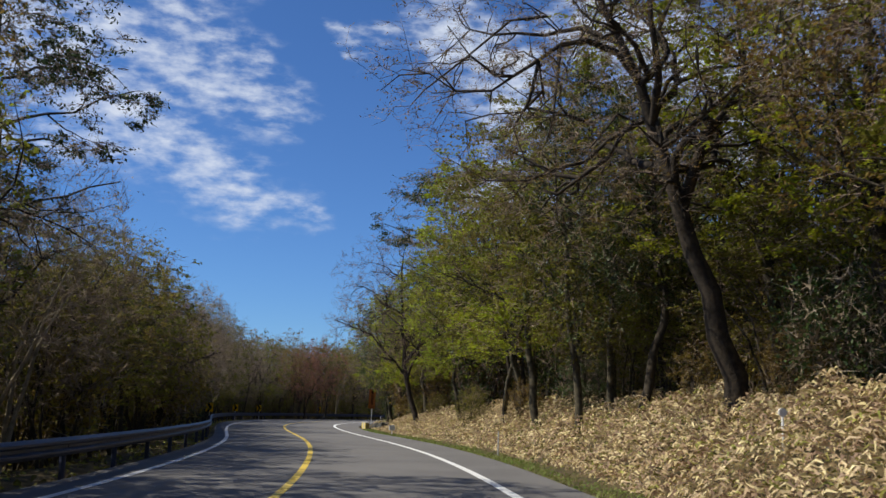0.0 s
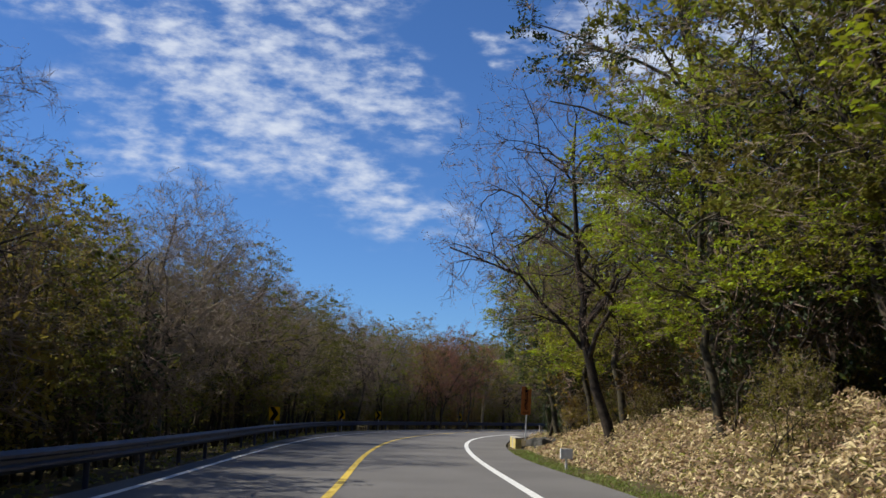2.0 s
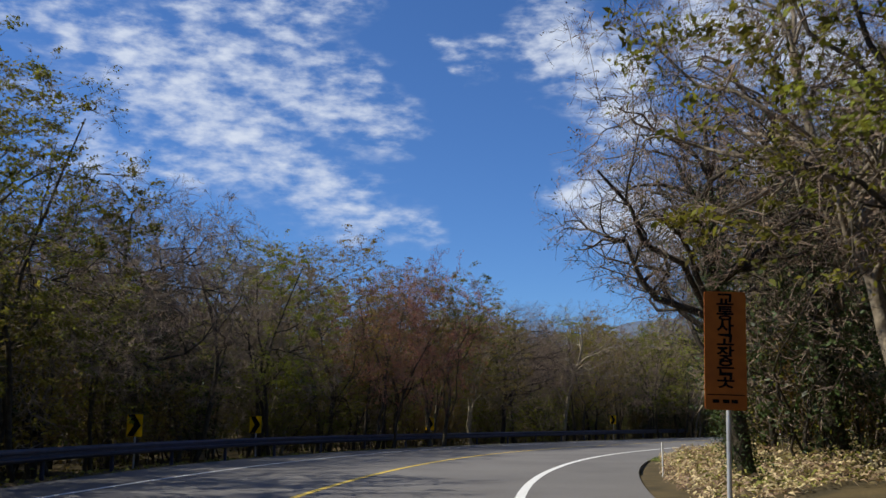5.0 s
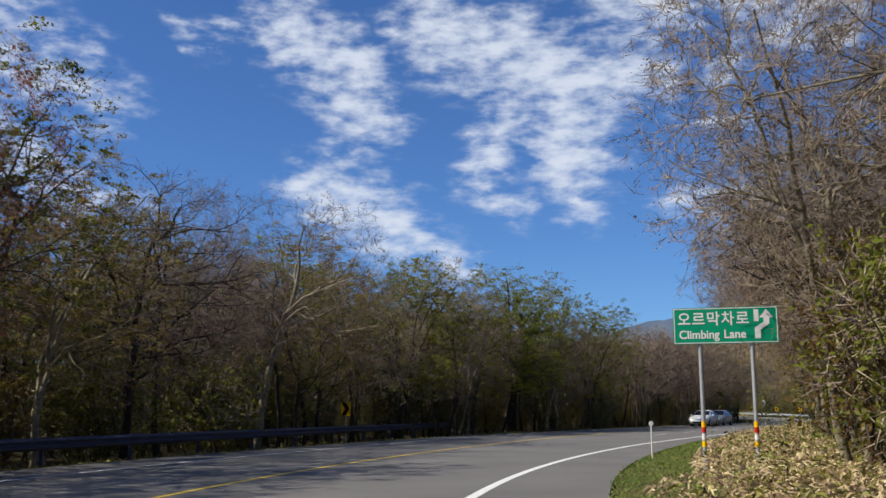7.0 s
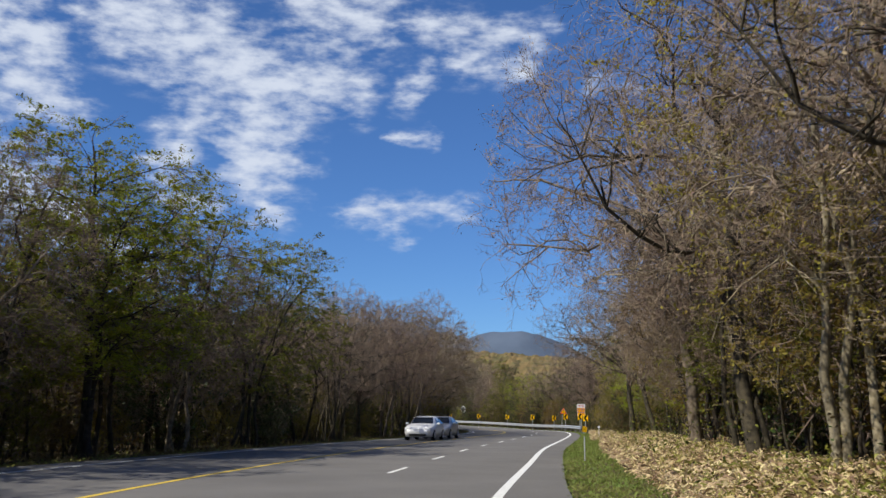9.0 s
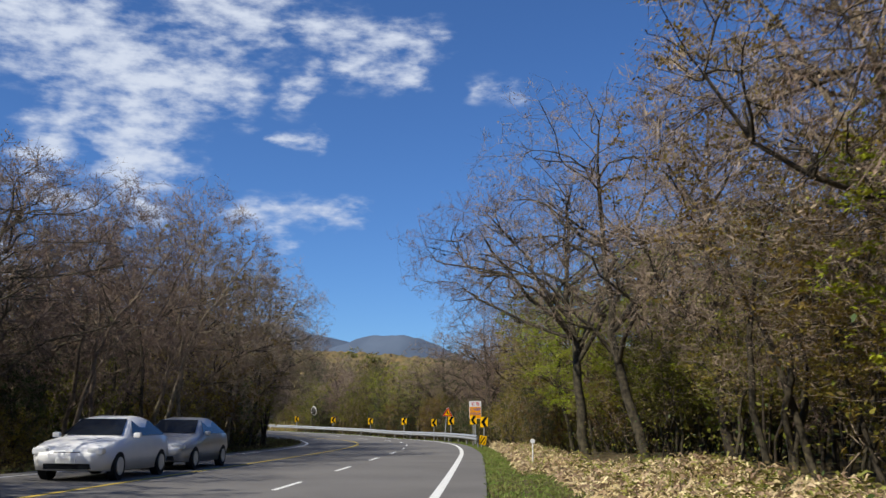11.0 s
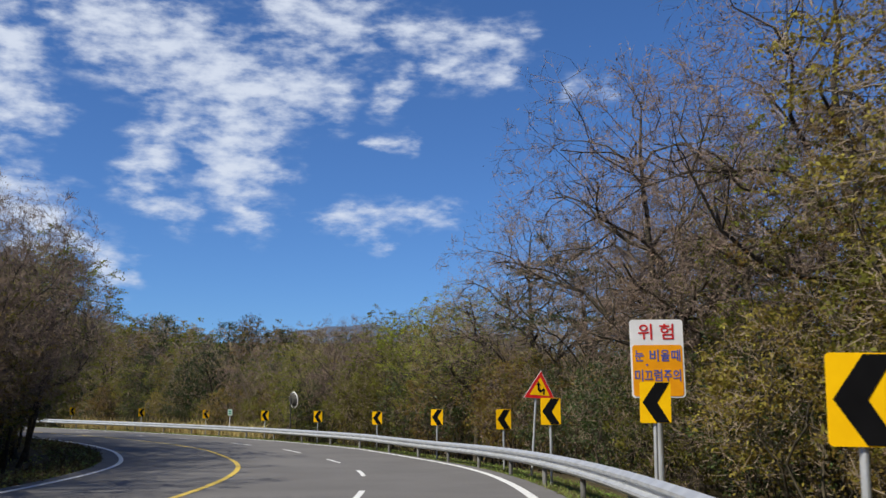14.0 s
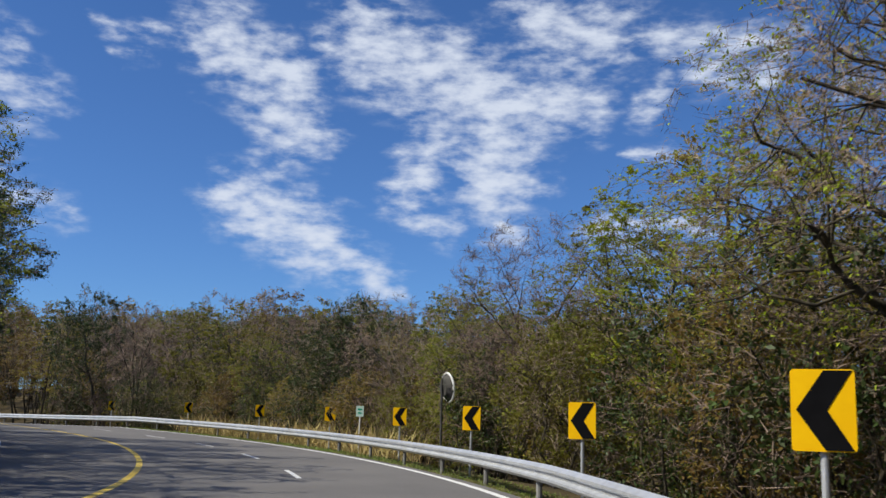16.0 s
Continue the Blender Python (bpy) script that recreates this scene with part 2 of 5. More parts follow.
M_CAR_WHITE = material("white_car_paint", (0.8, 0.8, 0.8), 0.25, scale=2, second=(0.76, 0.76, 0.76), spec=0.6)
M_CAR_SILVER = material("silver_car_paint", (0.42, 0.43, 0.45), 0.28, scale=2, second=(0.38, 0.39, 0.41), metal=0.4, spec=0.6)
M_GLASS = material("dark_car_glass", (0.012, 0.014, 0.017), 0.15, scale=2, spec=0.35)
M_TYRE = material("tyre_rubber", (0.02, 0.02, 0.02), 0.9, scale=9)
M_LAMP = material("lamp_lens", (0.75, 0.77, 0.8), 0.12, scale=5, spec=0.7)
M_MIRROR = material("mirror_face", (0.85, 0.86, 0.88), 0.04, scale=1, second=(0.83, 0.84, 0.86), metal=1.0)
M_POST_WHITE = material("white_plastic", (0.8, 0.8, 0.78), 0.5, scale=8, second=(0.68, 0.67, 0.63))


# ---- road plan: heading (degrees, left of north) every 15 m along the yellow line ----
HEADINGS = [-0.51, -0.36, -0.59, 0.26, 4.67, 7.74, 11.21, 9.86, 6.64, 1.27, -6.17, -16.33, -23.98, -27.79, -32.82, -34.78,
            -37.32, -37.97, -37.13, -32.66, -24.02, -12.29, 0.52, 10.47, 20.7, 30.94, 41.17, 51.4, 61.64, 71.87, 82.1, 92.33]
U0, U1 = -40.0, 424.0


def _plan():
    h = np.array(HEADINGS)
    us = np.arange(U0, U1, 1.0)
    i = np.clip(((us - U0) / 15).astype(int), 0, len(h) - 2)
    v = (us - U0 - 15 * i) / 15
    g = lambda j: h[np.clip(j, 0, len(h) - 1)]
    a = (g(i - 1) * (-v + 2 * v * v - v**3) + g(i) * (2 - 5 * v * v + 3 * v**3) + g(i + 1) * (v + 4 * v * v - 3 * v**3) + g(i + 2) * (-v * v + v**3)) / 2
    a = np.radians(a)
    return us, -2.416 + np.cumsum(-np.sin(a)), -40.986 + np.cumsum(np.cos(a)), a


PU, PX, PY, PA = _plan()
PT = np.c_[-np.sin(PA), np.cos(PA)]


def road_z(u):
    """The road is level to the last bend and then climbs a little."""
    d = np.clip(np.asarray(u, float) - 270.0, 0, 60)
    return 0.012 * d * np.clip(d / 12, 0, 1) + 0.0001 * d * d


def heading(u):
    return np.interp(u, PU, PA)


def at(u, n, z=0.0):
    """World place at station u, n metres left of the yellow line, z above the road."""
    a = np.interp(u, PU, PA)
    x, y = np.interp(u, PU, PX) - np.cos(a) * n, np.interp(u, PU, PY) - np.sin(a) * n
    return np.stack([x + 0 * np.asarray(z), y + 0 * np.asarray(z), road_z(u) + z], -1)


def knots(*pairs):
    """A value along the road that glides from one given station to the next."""
    a = np.array(pairs, float)
    g = np.arange(-80.0, 465.0, 1.0)
    w = np.exp(-0.5 * (np.arange(-18, 19) / 5.5) ** 2)
    v = np.convolve(np.pad(np.interp(g, a[:, 0], a[:, 1]), 18, mode="edge"), w / w.sum(), mode="valid")
    return lambda u: np.interp(u, g, v)


edge_line = knots((-40, -3.8), (30, -3.7), (45, -3.35), (60, -3.5), (80, -3.75), (97, -3.95), (107, -4.4), (125, -4.9), (135, -5.15), (150, -5.7),
                  (163, -6.8), (177, -7.25), (203, -7.1), (229, -6.4), (241, -6.1), (256, -6.4), (266, -6.8), (279, -6.95), (424, -7.0))
left_line = knots((-40, 3.0), (30, 3.05), (60, 3.5), (68, 3.7), (83, 4.15), (97, 4.45), (110, 4.7), (120, 5.0), (137, 4.6), (150, 4.4), (163, 4.8),
                  (175, 4.6), (189, 4.1), (210, 3.4), (229, 2.95), (246, 2.95), (256, 3.7), (270, 3.75), (288, 4.0), (424, 4.0))
asphalt_right = knots((-40, -5.2), (16, -5.0), (28, -5.3), (50, -5.2), (61, -4.95), (68, -5.2), (78, -5.6), (98, -6.5), (108, -6.75), (124, -7.0),
                      (144, -7.35), (157, -7.8), (173, -8.2), (203, -8.05), (230, -7.3), (243, -6.85), (262, -7.15), (280, -7.3), (424, -7.35))
left_rail = knots((-40, 3.9), (12, 3.9), (48, 4.1), (60, 4.4), (74, 5.2), (86, 6.0), (103, 8.0), (116, 8.2), (133, 7.4), (150, 7.6), (165, 8.8), (172, 9.8), (424, 9.8))
asphalt_left = knots((-40, 3.75), (48, 3.9), (60, 4.1), (74, 4.8), (86, 5.5), (103, 7.2), (116, 7.4), (133, 6.8), (150, 6.6), (165, 6.4), (180, 5.3), (210, 4.2), (246, 3.6), (270, 4.5), (424, 4.7))
bank_right = knots((-40, 1.5), (40, 1.5), (58, 1.1), (70, 0.6), (80, 0.15), (95, 0.5), (110, 0.45), (125, 0.1), (140, 0.2), (165, 0.35), (225, 0.3), (238, -0.2), (250, -0.6), (424, -0.5))
wood_left = knots((-40, 5.2), (48, 5.4), (74, 6.4), (103, 9.0), (116, 9.2), (133, 8.4), (150, 8.4), (172, 8.6), (185, 6.2), (205, 5.5), (246, 5.2), (262, 7.0), (300, 7.0), (424, 7.5))


def smooth(a, b, x):
    t = np.clip((x - a) / (b - a), 0, 1)
    return t * t * (3 - 2 * t)


def land(u, n):
    """Height of the ground above sea of the road: verge, bank and the slopes beyond."""
    u, n = np.asarray(u, float), np.asarray(n, float)
    dr, dl = asphalt_right(u) - n, n - asphalt_left(u)
    right = -0.04 + bank_right(u) * smooth(0.6, 5.0, dr) + 0.13 * np.clip(dr - 10, 0, 42) * smooth(10, 26, dr)
    left = -0.04 - 0.25 * smooth(0.8, 3.0, dl) + 0.12 * np.clip(dl - 10, 0, 42) * smooth(10, 26, dl)
    z = np.where(dr > 0, right, np.where(dl > 0, left, -0.12))
    rough = 0.12 * np.sin(u * 0.9 + n * 0.7) * np.sin(n * 1.1 - u * 0.35)
    z = z + rough * smooth(1.0, 3.0, np.maximum(dr, dl))
    return z + road_z(u)


def place(u, n, z=0.0):
    p = at(u, n)
    return Vector((float(p[0]), float(p[1]), float(land(u, n)) + z))


# ---- mesh helpers ----
def mesh_object(name, verts, faces, mat, parent=None, label="", smooth_faces=False):
    me = bpy.data.meshes.new(name)
    me.from_pydata([tuple(v) for v in verts] if not isinstance(verts, np.ndarray) else verts.tolist(), [], faces if isinstance(faces, list) else faces.tolist())
    me.materials.append(mat)
    if smooth_faces:
        me.shade_smooth()
    ob = new(name, me)
    if parent is not None:
        ob.parent = parent
    return tagged(ob, label)


def part(name, bm, mat, parent, label=""):
    me = bpy.data.meshes.new(name)
    bm.to_mesh(me)
    bm.free()
    me.materials.append(mat)
    ob = new(name, me)
    ob.parent = parent
    return tagged(ob, label)


def thing(name, m, label, category, group="", kind=""):
    ob = new(name)
    ob.matrix_world = m
    ob.empty_display_size = 0.1
    return tagged(ob, label, category, group, kind)


def box(bm, c, s, rot=None, bevel=0.0):
    geo = bmesh.ops.create_cube(bm, size=1.0)["verts"]
    m = Matrix.Translation(c) @ (rot or Matrix.Identity(4)) @ Matrix.Diagonal((*s, 1))
    bmesh.ops.transform(bm, matrix=m, verts=geo)
    if bevel:
        edges = list({e for v in geo for e in v.link_edges})
        bmesh.ops.bevel(bm, geom=edges, offset=bevel, segments=2, affect="EDGES", profile=0.6)
    return bm


def rod(bm, a, b, r, sides=10, r2=None):
    a, b = Vector(a), Vector(b)
    geo = bmesh.ops.create_cone(bm, cap_ends=True, segments=sides, radius1=r, radius2=r if r2 is None else r2, depth=(b - a).length)["verts"]
    bmesh.ops.transform(bm, matrix=Matrix.Translation((a + b) / 2) @ (b - a).to_track_quat("Z", "Y").to_matrix().to_4x4(), verts=geo)
    return bm


def slab(bm, outline, y0, y1):
    """A flat plate: an outline in x, z, from y0 (front) to y1."""
    f = [bm.verts.new((x, y0, z)) for x, z in outline]
    b = [bm.verts.new((x, y1, z)) for x, z in outline]
    bm.faces.new(f)
    bm.faces.new(b[::-1])
    for i in range(len(f)):
        j = (i + 1) % len(f)
        bm.faces.new((f[j], f[i], b[i], b[j]))
    bmesh.ops.recalc_face_normals(bm, faces=bm.faces)
    return bm


def rounded(w, h, r, cx=0.0, cz=0.0, steps=5):
    pts = []
    for sx, sz, a0 in ((1, 1, 0), (-1, 1, 90), (-1, -1, 180), (1, -1, 270)):
        for k in range(steps + 1):
            a = radians(a0 + 90 * k / steps)
            pts.append((cx + sx * (w / 2 - r) + r * math.cos(a), cz + sz * (h / 2 - r) + r * math.sin(a)))
    return pts


def lettering(name, body, size, mat, parent, x, y, z, width=None, bold=0.0, label=""):
    """Raised letters on a sign's face, which looks to -y."""
    cu = bpy.data.curves.new(name, "FONT")
    cu.body, cu.size, cu.align_x, cu.align_y, cu.extrude, cu.offset = body, size, "CENTER", "CENTER", 0.002, bold
    cu.resolution_u = 4
    tmp = new(name, cu)
    me = bpy.data.meshes.new_from_object(tmp.evaluated_get(bpy.context.evaluated_depsgraph_get()))
    bpy.data.objects.remove(tmp)
    xs = [v.co.x for v in me.vertices]
    k = width / (max(xs) - min(xs)) if width and xs else 1.0
    me.transform(pose(x, y, z, 90, 0, 0) @ Matrix.Diagonal((k, 1, 1, 1)))
    me.materials.clear()
    me.materials.append(mat)
    ob = new(name, me)
    ob.parent = parent
    return tagged(ob, label)


# ---- ground, mountains ----
def build_ground():
    fx = np.arange(-75, 165.1, 1.25)
    fy = np.arange(-60, 380.1, 1.25)
    out = lambda a, b: np.array([a + (b - a) * (k / 12) ** 2 for k in range(1, 13)])
    gx = np.r_[out(-75, -3600)[::-1], fx, out(165, 3600)]
    gy = np.r_[out(-60, -3600)[::-1], fy, out(380, 3900)]
    X, Y = np.meshgrid(gx, gy)
    pts = np.c_[X.ravel(), Y.ravel()]
    z = np.zeros(len(pts))
    for k in range(0, len(pts), 20000):
        p = pts[k : k + 20000]
        d = (p[:, :1] - PX[None]) ** 2 + (p[:, 1:] - PY[None]) ** 2
        i = d.argmin(1)
        v = p - np.c_[PX[i], PY[i]]
        n = -np.cos(PA[i]) * v[:, 0] - np.sin(PA[i]) * v[:, 1]
        dist = np.sqrt(d.min(1))
        n = np.where(np.abs(n) > 12, np.sign(n) * dist, n)
        u = PU[i] + (v * PT[i]).sum(1)
        h = land(np.clip(u, U0, U1 - 2), np.clip(n, -80, 80))
        z[k : k + 20000] = h * (1 - smooth(150, 900, dist))
    nx = len(gx)
    idx = np.arange(len(pts)).reshape(len(gy), nx)
    faces = np.stack([idx[:-1, :-1], idx[:-1, 1:], idx[1:, 1:], idx[1:, :-1]], -1).reshape(-1, 4)
    ob = mesh_object("ground", np.c_[pts, z], faces, M_GROUND, smooth_faces=True)
    tagged(ob, "brown leaf-littered forest ground with low banks beside the road", "ground", kind="structure")


build_ground()


def mountain(az, el, dist, half, lump, base=0.85):
    """A far wooded ridge: a worn hill with shoulders, distance haze painted into its colour."""
    a = radians(az)
    c = Vector((50 - math.sin(a) * dist, 190 + math.cos(a) * dist, 0))
    h = math.tan(radians(el)) * dist
    w = math.tan(radians(half)) * dist
    verts, faces, nx, ny = [], [], 56, 20
    for j in range(ny):
        for i in range(nx):
            x, y = (i / (nx - 1) * 2 - 1), (j / (ny - 1) * 2 - 1)
            r = math.hypot(x * (1 + 0.25 * x * lump), y)
            z = h * (base * max(0.0, math.cos(min(1, r) * math.pi / 2)) ** 0.6 + (1 - base) * math.exp(-((r * 4.0) ** 2)))
            z *= 1 + 0.1 * noise.noise((x * 3 + az, y * 3, 1.7)) + 0.03 * noise.noise((x * 11, y * 9, az))
            p = pose(*c, 0, 0, az) @ Vector((x * w, y * w * 0.6, z - 5))
            verts.append(p)
    for j in range(ny - 1):
        for i in range(nx - 1):
            k = j * nx + i
            faces.append((k, k + 1, k + nx + 1, k + nx))
    ob = mesh_object("mountain", verts, faces, M_MOUNTAIN_HAZED, smooth_faces=True)
    tagged(ob, "far wooded mountain above the trees, distance haze painted in as blue-grey", "mountain", kind="structure")


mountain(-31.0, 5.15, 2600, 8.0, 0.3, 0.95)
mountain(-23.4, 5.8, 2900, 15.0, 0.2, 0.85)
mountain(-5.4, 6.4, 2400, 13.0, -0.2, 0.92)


def wooded_hill(az, el, dist, half):
    """A nearer wooded rise below the mountains, its canopy in lumps of single crowns."""
    a = radians(az)
    c = Vector((50 - math.sin(a) * dist, 190 + math.cos(a) * dist, 0))
    h, w = math.tan(radians(el)) * dist, math.tan(radians(half)) * dist
    nx, ny = 240, 44
    V = []
    for j in range(ny):
        for i in range(nx):
            x, y = i / (nx - 1) * 2 - 1, j / (ny - 1) * 2 - 1
            p = pose(*c, 0, 0, az) @ Vector((x * w, y * 110, 0))
            z = h * (1 - 0.35 * x * x) * max(0.0, math.cos(y * math.pi / 2)) ** 0.7 * (1 - float(smooth(0.75, 1.0, abs(x))))
            z += (2.2 * noise.noise((p.x / 6, p.y / 6, 0.3)) + 1.4 * noise.noise((p.x / 2.7, p.y / 2.7, 4.1))) * min(1.0, z / 6)
            V.append((p.x, p.y, z - 1.5))
    F = [(j * nx + i, j * nx + i + 1, (j + 1) * nx + i + 1, (j + 1) * nx + i) for j in range(ny - 1) for i in range(nx - 1)]
    tagged(mesh_object("wooded_hill", V, F, M_HILL), "brown and olive wooded hill beyond the roadside trees", "hill", kind="structure")


wooded_hill(-21.0, 4.5, 620, 24.0)


# ---- road surface and paint ----
road = thing("road", Matrix.Identity(4), "grey asphalt mountain road with painted lines, patchy tree shade", "road", kind="structure")


def ribbon(name, u0, u1, n0, n1, z, mat, step=1.0, thick=0.0, label="", cols=1):
    us = np.arange(u0, u1 + 1e-6, step)
    rows = []
    for k in range(cols + 1):
        f = k / cols
        a = n0(us) if callable(n0) else n0
        b = n1(us) if callable(n1) else n1
        rows.append(at(us, a + (b - a) * f + 0 * us, z + 0 * us))
    if thick:
        rows = [rows[0] - (0, 0, thick)] + rows + [rows[-1] - (0, 0, thick)]
    V = np.stack(rows, 1)
    r = V.shape[1]
    idx = np.arange(V.shape[0] * r).reshape(-1, r)
    faces = np.stack([idx[:-1, :-1], idx[:-1, 1:], idx[1:, 1:], idx[1:, :-1]], -1).reshape(-1, 4)[:, ::-1]
    return mesh_object(name, V.reshape(-1, 3), faces, mat, road, label)


def offset(fn, d):
    return lambda u: fn(u) + d


ribbon("carriageway", U0, U1 - 2, asphalt_right, asphalt_left, 0.0, M_ASPHALT, thick=0.15, cols=12)
ribbon("yellow_line", U0, U1 - 4, -0.075, 0.075, 0.005, M_YELLOW, label="solid yellow centre line")
ribbon("edge_line", U0, U1 - 4, offset(edge_line, -0.09), offset(edge_line, 0.09), 0.005, M_WHITE, label="solid white edge line")
ribbon("edge_line", U0, U1 - 4, offset(left_line, -0.075), offset(left_line, 0.075), 0.005, M_WHITE, label="solid white edge line")
lane_mid = knots((150, -3.6), (180, -4.05), (205, -3.8), (229, -3.2), (245, -3.05), (262, -3.4), (290, -3.5), (424, -3.5))
for k in range(26):
    u = 170.2 + 8.4 * k
    ribbon("lane_dash", u, u + 3.3, offset(lane_mid, -0.06), offset(lane_mid, 0.06), 0.005, M_WHITE)


# ---- guard rails ----
W_BEAM = [(0.0, -0.16), (-0.035, -0.13), (-0.08, -0.1), (-0.08, -0.06), (-0.02, -0.025), (-0.02, 0.025), (-0.08, 0.06), (-0.08, 0.1), (-0.035, 0.13), (0.0, 0.16)]


def guard_rail(name, u0, u1, n_of, side, top, mat, label, post_h):
    """A W-beam on steel posts; side: +1 where the road lies to its right."""
    rail = thing("guard_rail", Matrix.Identity(4), label, "guard rail")
    u = u0
    while u < u1 - 0.5:
        us = np.linspace(u, min(u + 4.05, u1), 5)
        prof = [(dx * side, dz) for dx, dz in W_BEAM] + [((dx + 0.006) * side, dz) for dx, dz in W_BEAM[::-1]]
        rows = [at(us, n_of(us) + dx, top - 0.16 + dz + 0 * us) for dx, dz in prof]
        V = np.stack(rows, 1)
        r = V.shape[1]
        idx = np.arange(V.shape[0] * r).reshape(-1, r)
        nxt = np.roll(idx, -1, 1)
        faces = np.stack([idx[:-1], nxt[:-1], nxt[1:], idx[1:]], -1).reshape(-1, 4)
        mesh_object("beam", V.reshape(-1, 3), faces, mat, rail)
        p = at(u + 0.2, float(n_of(u + 0.2)) + 0.075 * side)
        foot = float(land(u + 0.2, float(n_of(u + 0.2)) + 0.075 * side))
        bm = rod(bmesh.new(), (p[0], p[1], min(foot, p[2]) - 0.1), (p[0], p[1], p[2] + top - 0.04), 0.055, 10)
        part("post", bm, M_STEEL_DULL if mat is M_STEEL else mat, rail)
        q = at(u + 0.2, float(n_of(u + 0.2)) + 0.02 * side, top - 0.16)
        bm = box(bmesh.new(), q, (0.1, 0.12, 0.2), Matrix.Rotation(float(heading(u)), 4, "Z"))
        part("spacer", bm, mat, rail)
        u += 4.0
    return rail


guard_rail("guard_rail", -30, 172, left_rail, 1, 0.7, M_RAIL_BLUE, "dark blue painted steel guard rail along the shaded wood", 0.7)
right_rail = knots((240, -7.3), (262, -7.2), (276, -7.15), (290, -7.45), (300, -7.85), (314, -8.3), (424, -8.6))
guard_rail("guard_rail", 243, 350, right_rail, -1, 0.68, M_STEEL, "shining galvanised steel guard rail round the outer bend", 0.7)


# ---- traffic signs ----
def chevron_outline(w, h, left):
    s = 1 if left else -1
    pts = [(-0.42 * w, 0), (0.02 * w, 0.5 * h), (0.46 * w, 0.5 * h), (0.06 * w, 0), (0.46 * w, -0.5 * h), (0.02 * w, -0.5 * h)]
    return [(x * s, z) for x, z in pts][:: 1 if left else -1]


def chevron_sign(u, n, centre, w=0.45, h=0.6, left=True, turn=0.0, shade="bright yellow", group="bend chevrons"):
    p = at(u, n)
    foot = float(land(u, n))
    s = thing("chevron_sign", pose(float(p[0]), float(p[1]), foot, 0, random.uniform(-1.2, 1.2), math.degrees(float(heading(u))) + turn),
              f"{shade} chevron bend sign on a grey pole behind guard rail", "road sign", group)
    c = float(p[2]) + centre - foot
    part("panel", slab(bmesh.new(), rounded(w, h, 0.03, 0, c), -0.012, 0.0), M_SIGN_YELLOW, s)
    bm = slab(bmesh.new(), [(x, c + z) for x, z in chevron_outline(w, h * 0.97, left)], -0.017, -0.0125)
    part("chevron_mark", bm, M_SIGN_BLACK, s, "black chevron")
    part("pole", rod(bmesh.new(), (0, 0.04, -0.3), (0, 0.04, c + 0.2), 0.03), M_STEEL, s, "galvanised pole")
    bm = box(bmesh.new(), (0, 0.012, c + 0.12), (w * 0.8, 0.024, 0.03))
    box(bm, (0, 0.012, c - 0.12), (w * 0.8, 0.024, 0.03))
    part("bracket", bm, M_STEEL, s)
    return s


for u, n, c in ((244.2, -7.75, 1.46), (252.0, -7.85, 1.62), (259.45, -7.5, 1.59), (266.6, -7.9, 1.45), (273.7, -7.55, 1.54), (282.0, -7.77, 1.42), (290.0, -7.95, 1.42), (297.8, -8.4, 1.4),
                (306.4, -8.75, 1.4), (315.5, -9.0, 1.4), (325.0, -9.2, 1.4), (335.0, -9.3, 1.4)):
    chevron_sign(u, n, c, turn=-4 if u < 270 else math.degrees(float(heading(u - 30)) - float(heading(u))))
for u, c in ((78.5, 1.2), (104.0, 1.2), (113.0, 1.2), (129.2, 1.2), (156.4, 1.5)):
    chevron_sign(u, float(left_rail(u)) + 0.3, c, left=False, turn=-10, shade="shaded yellow", group="shaded bend chevrons", w=0.55, h=0.66)


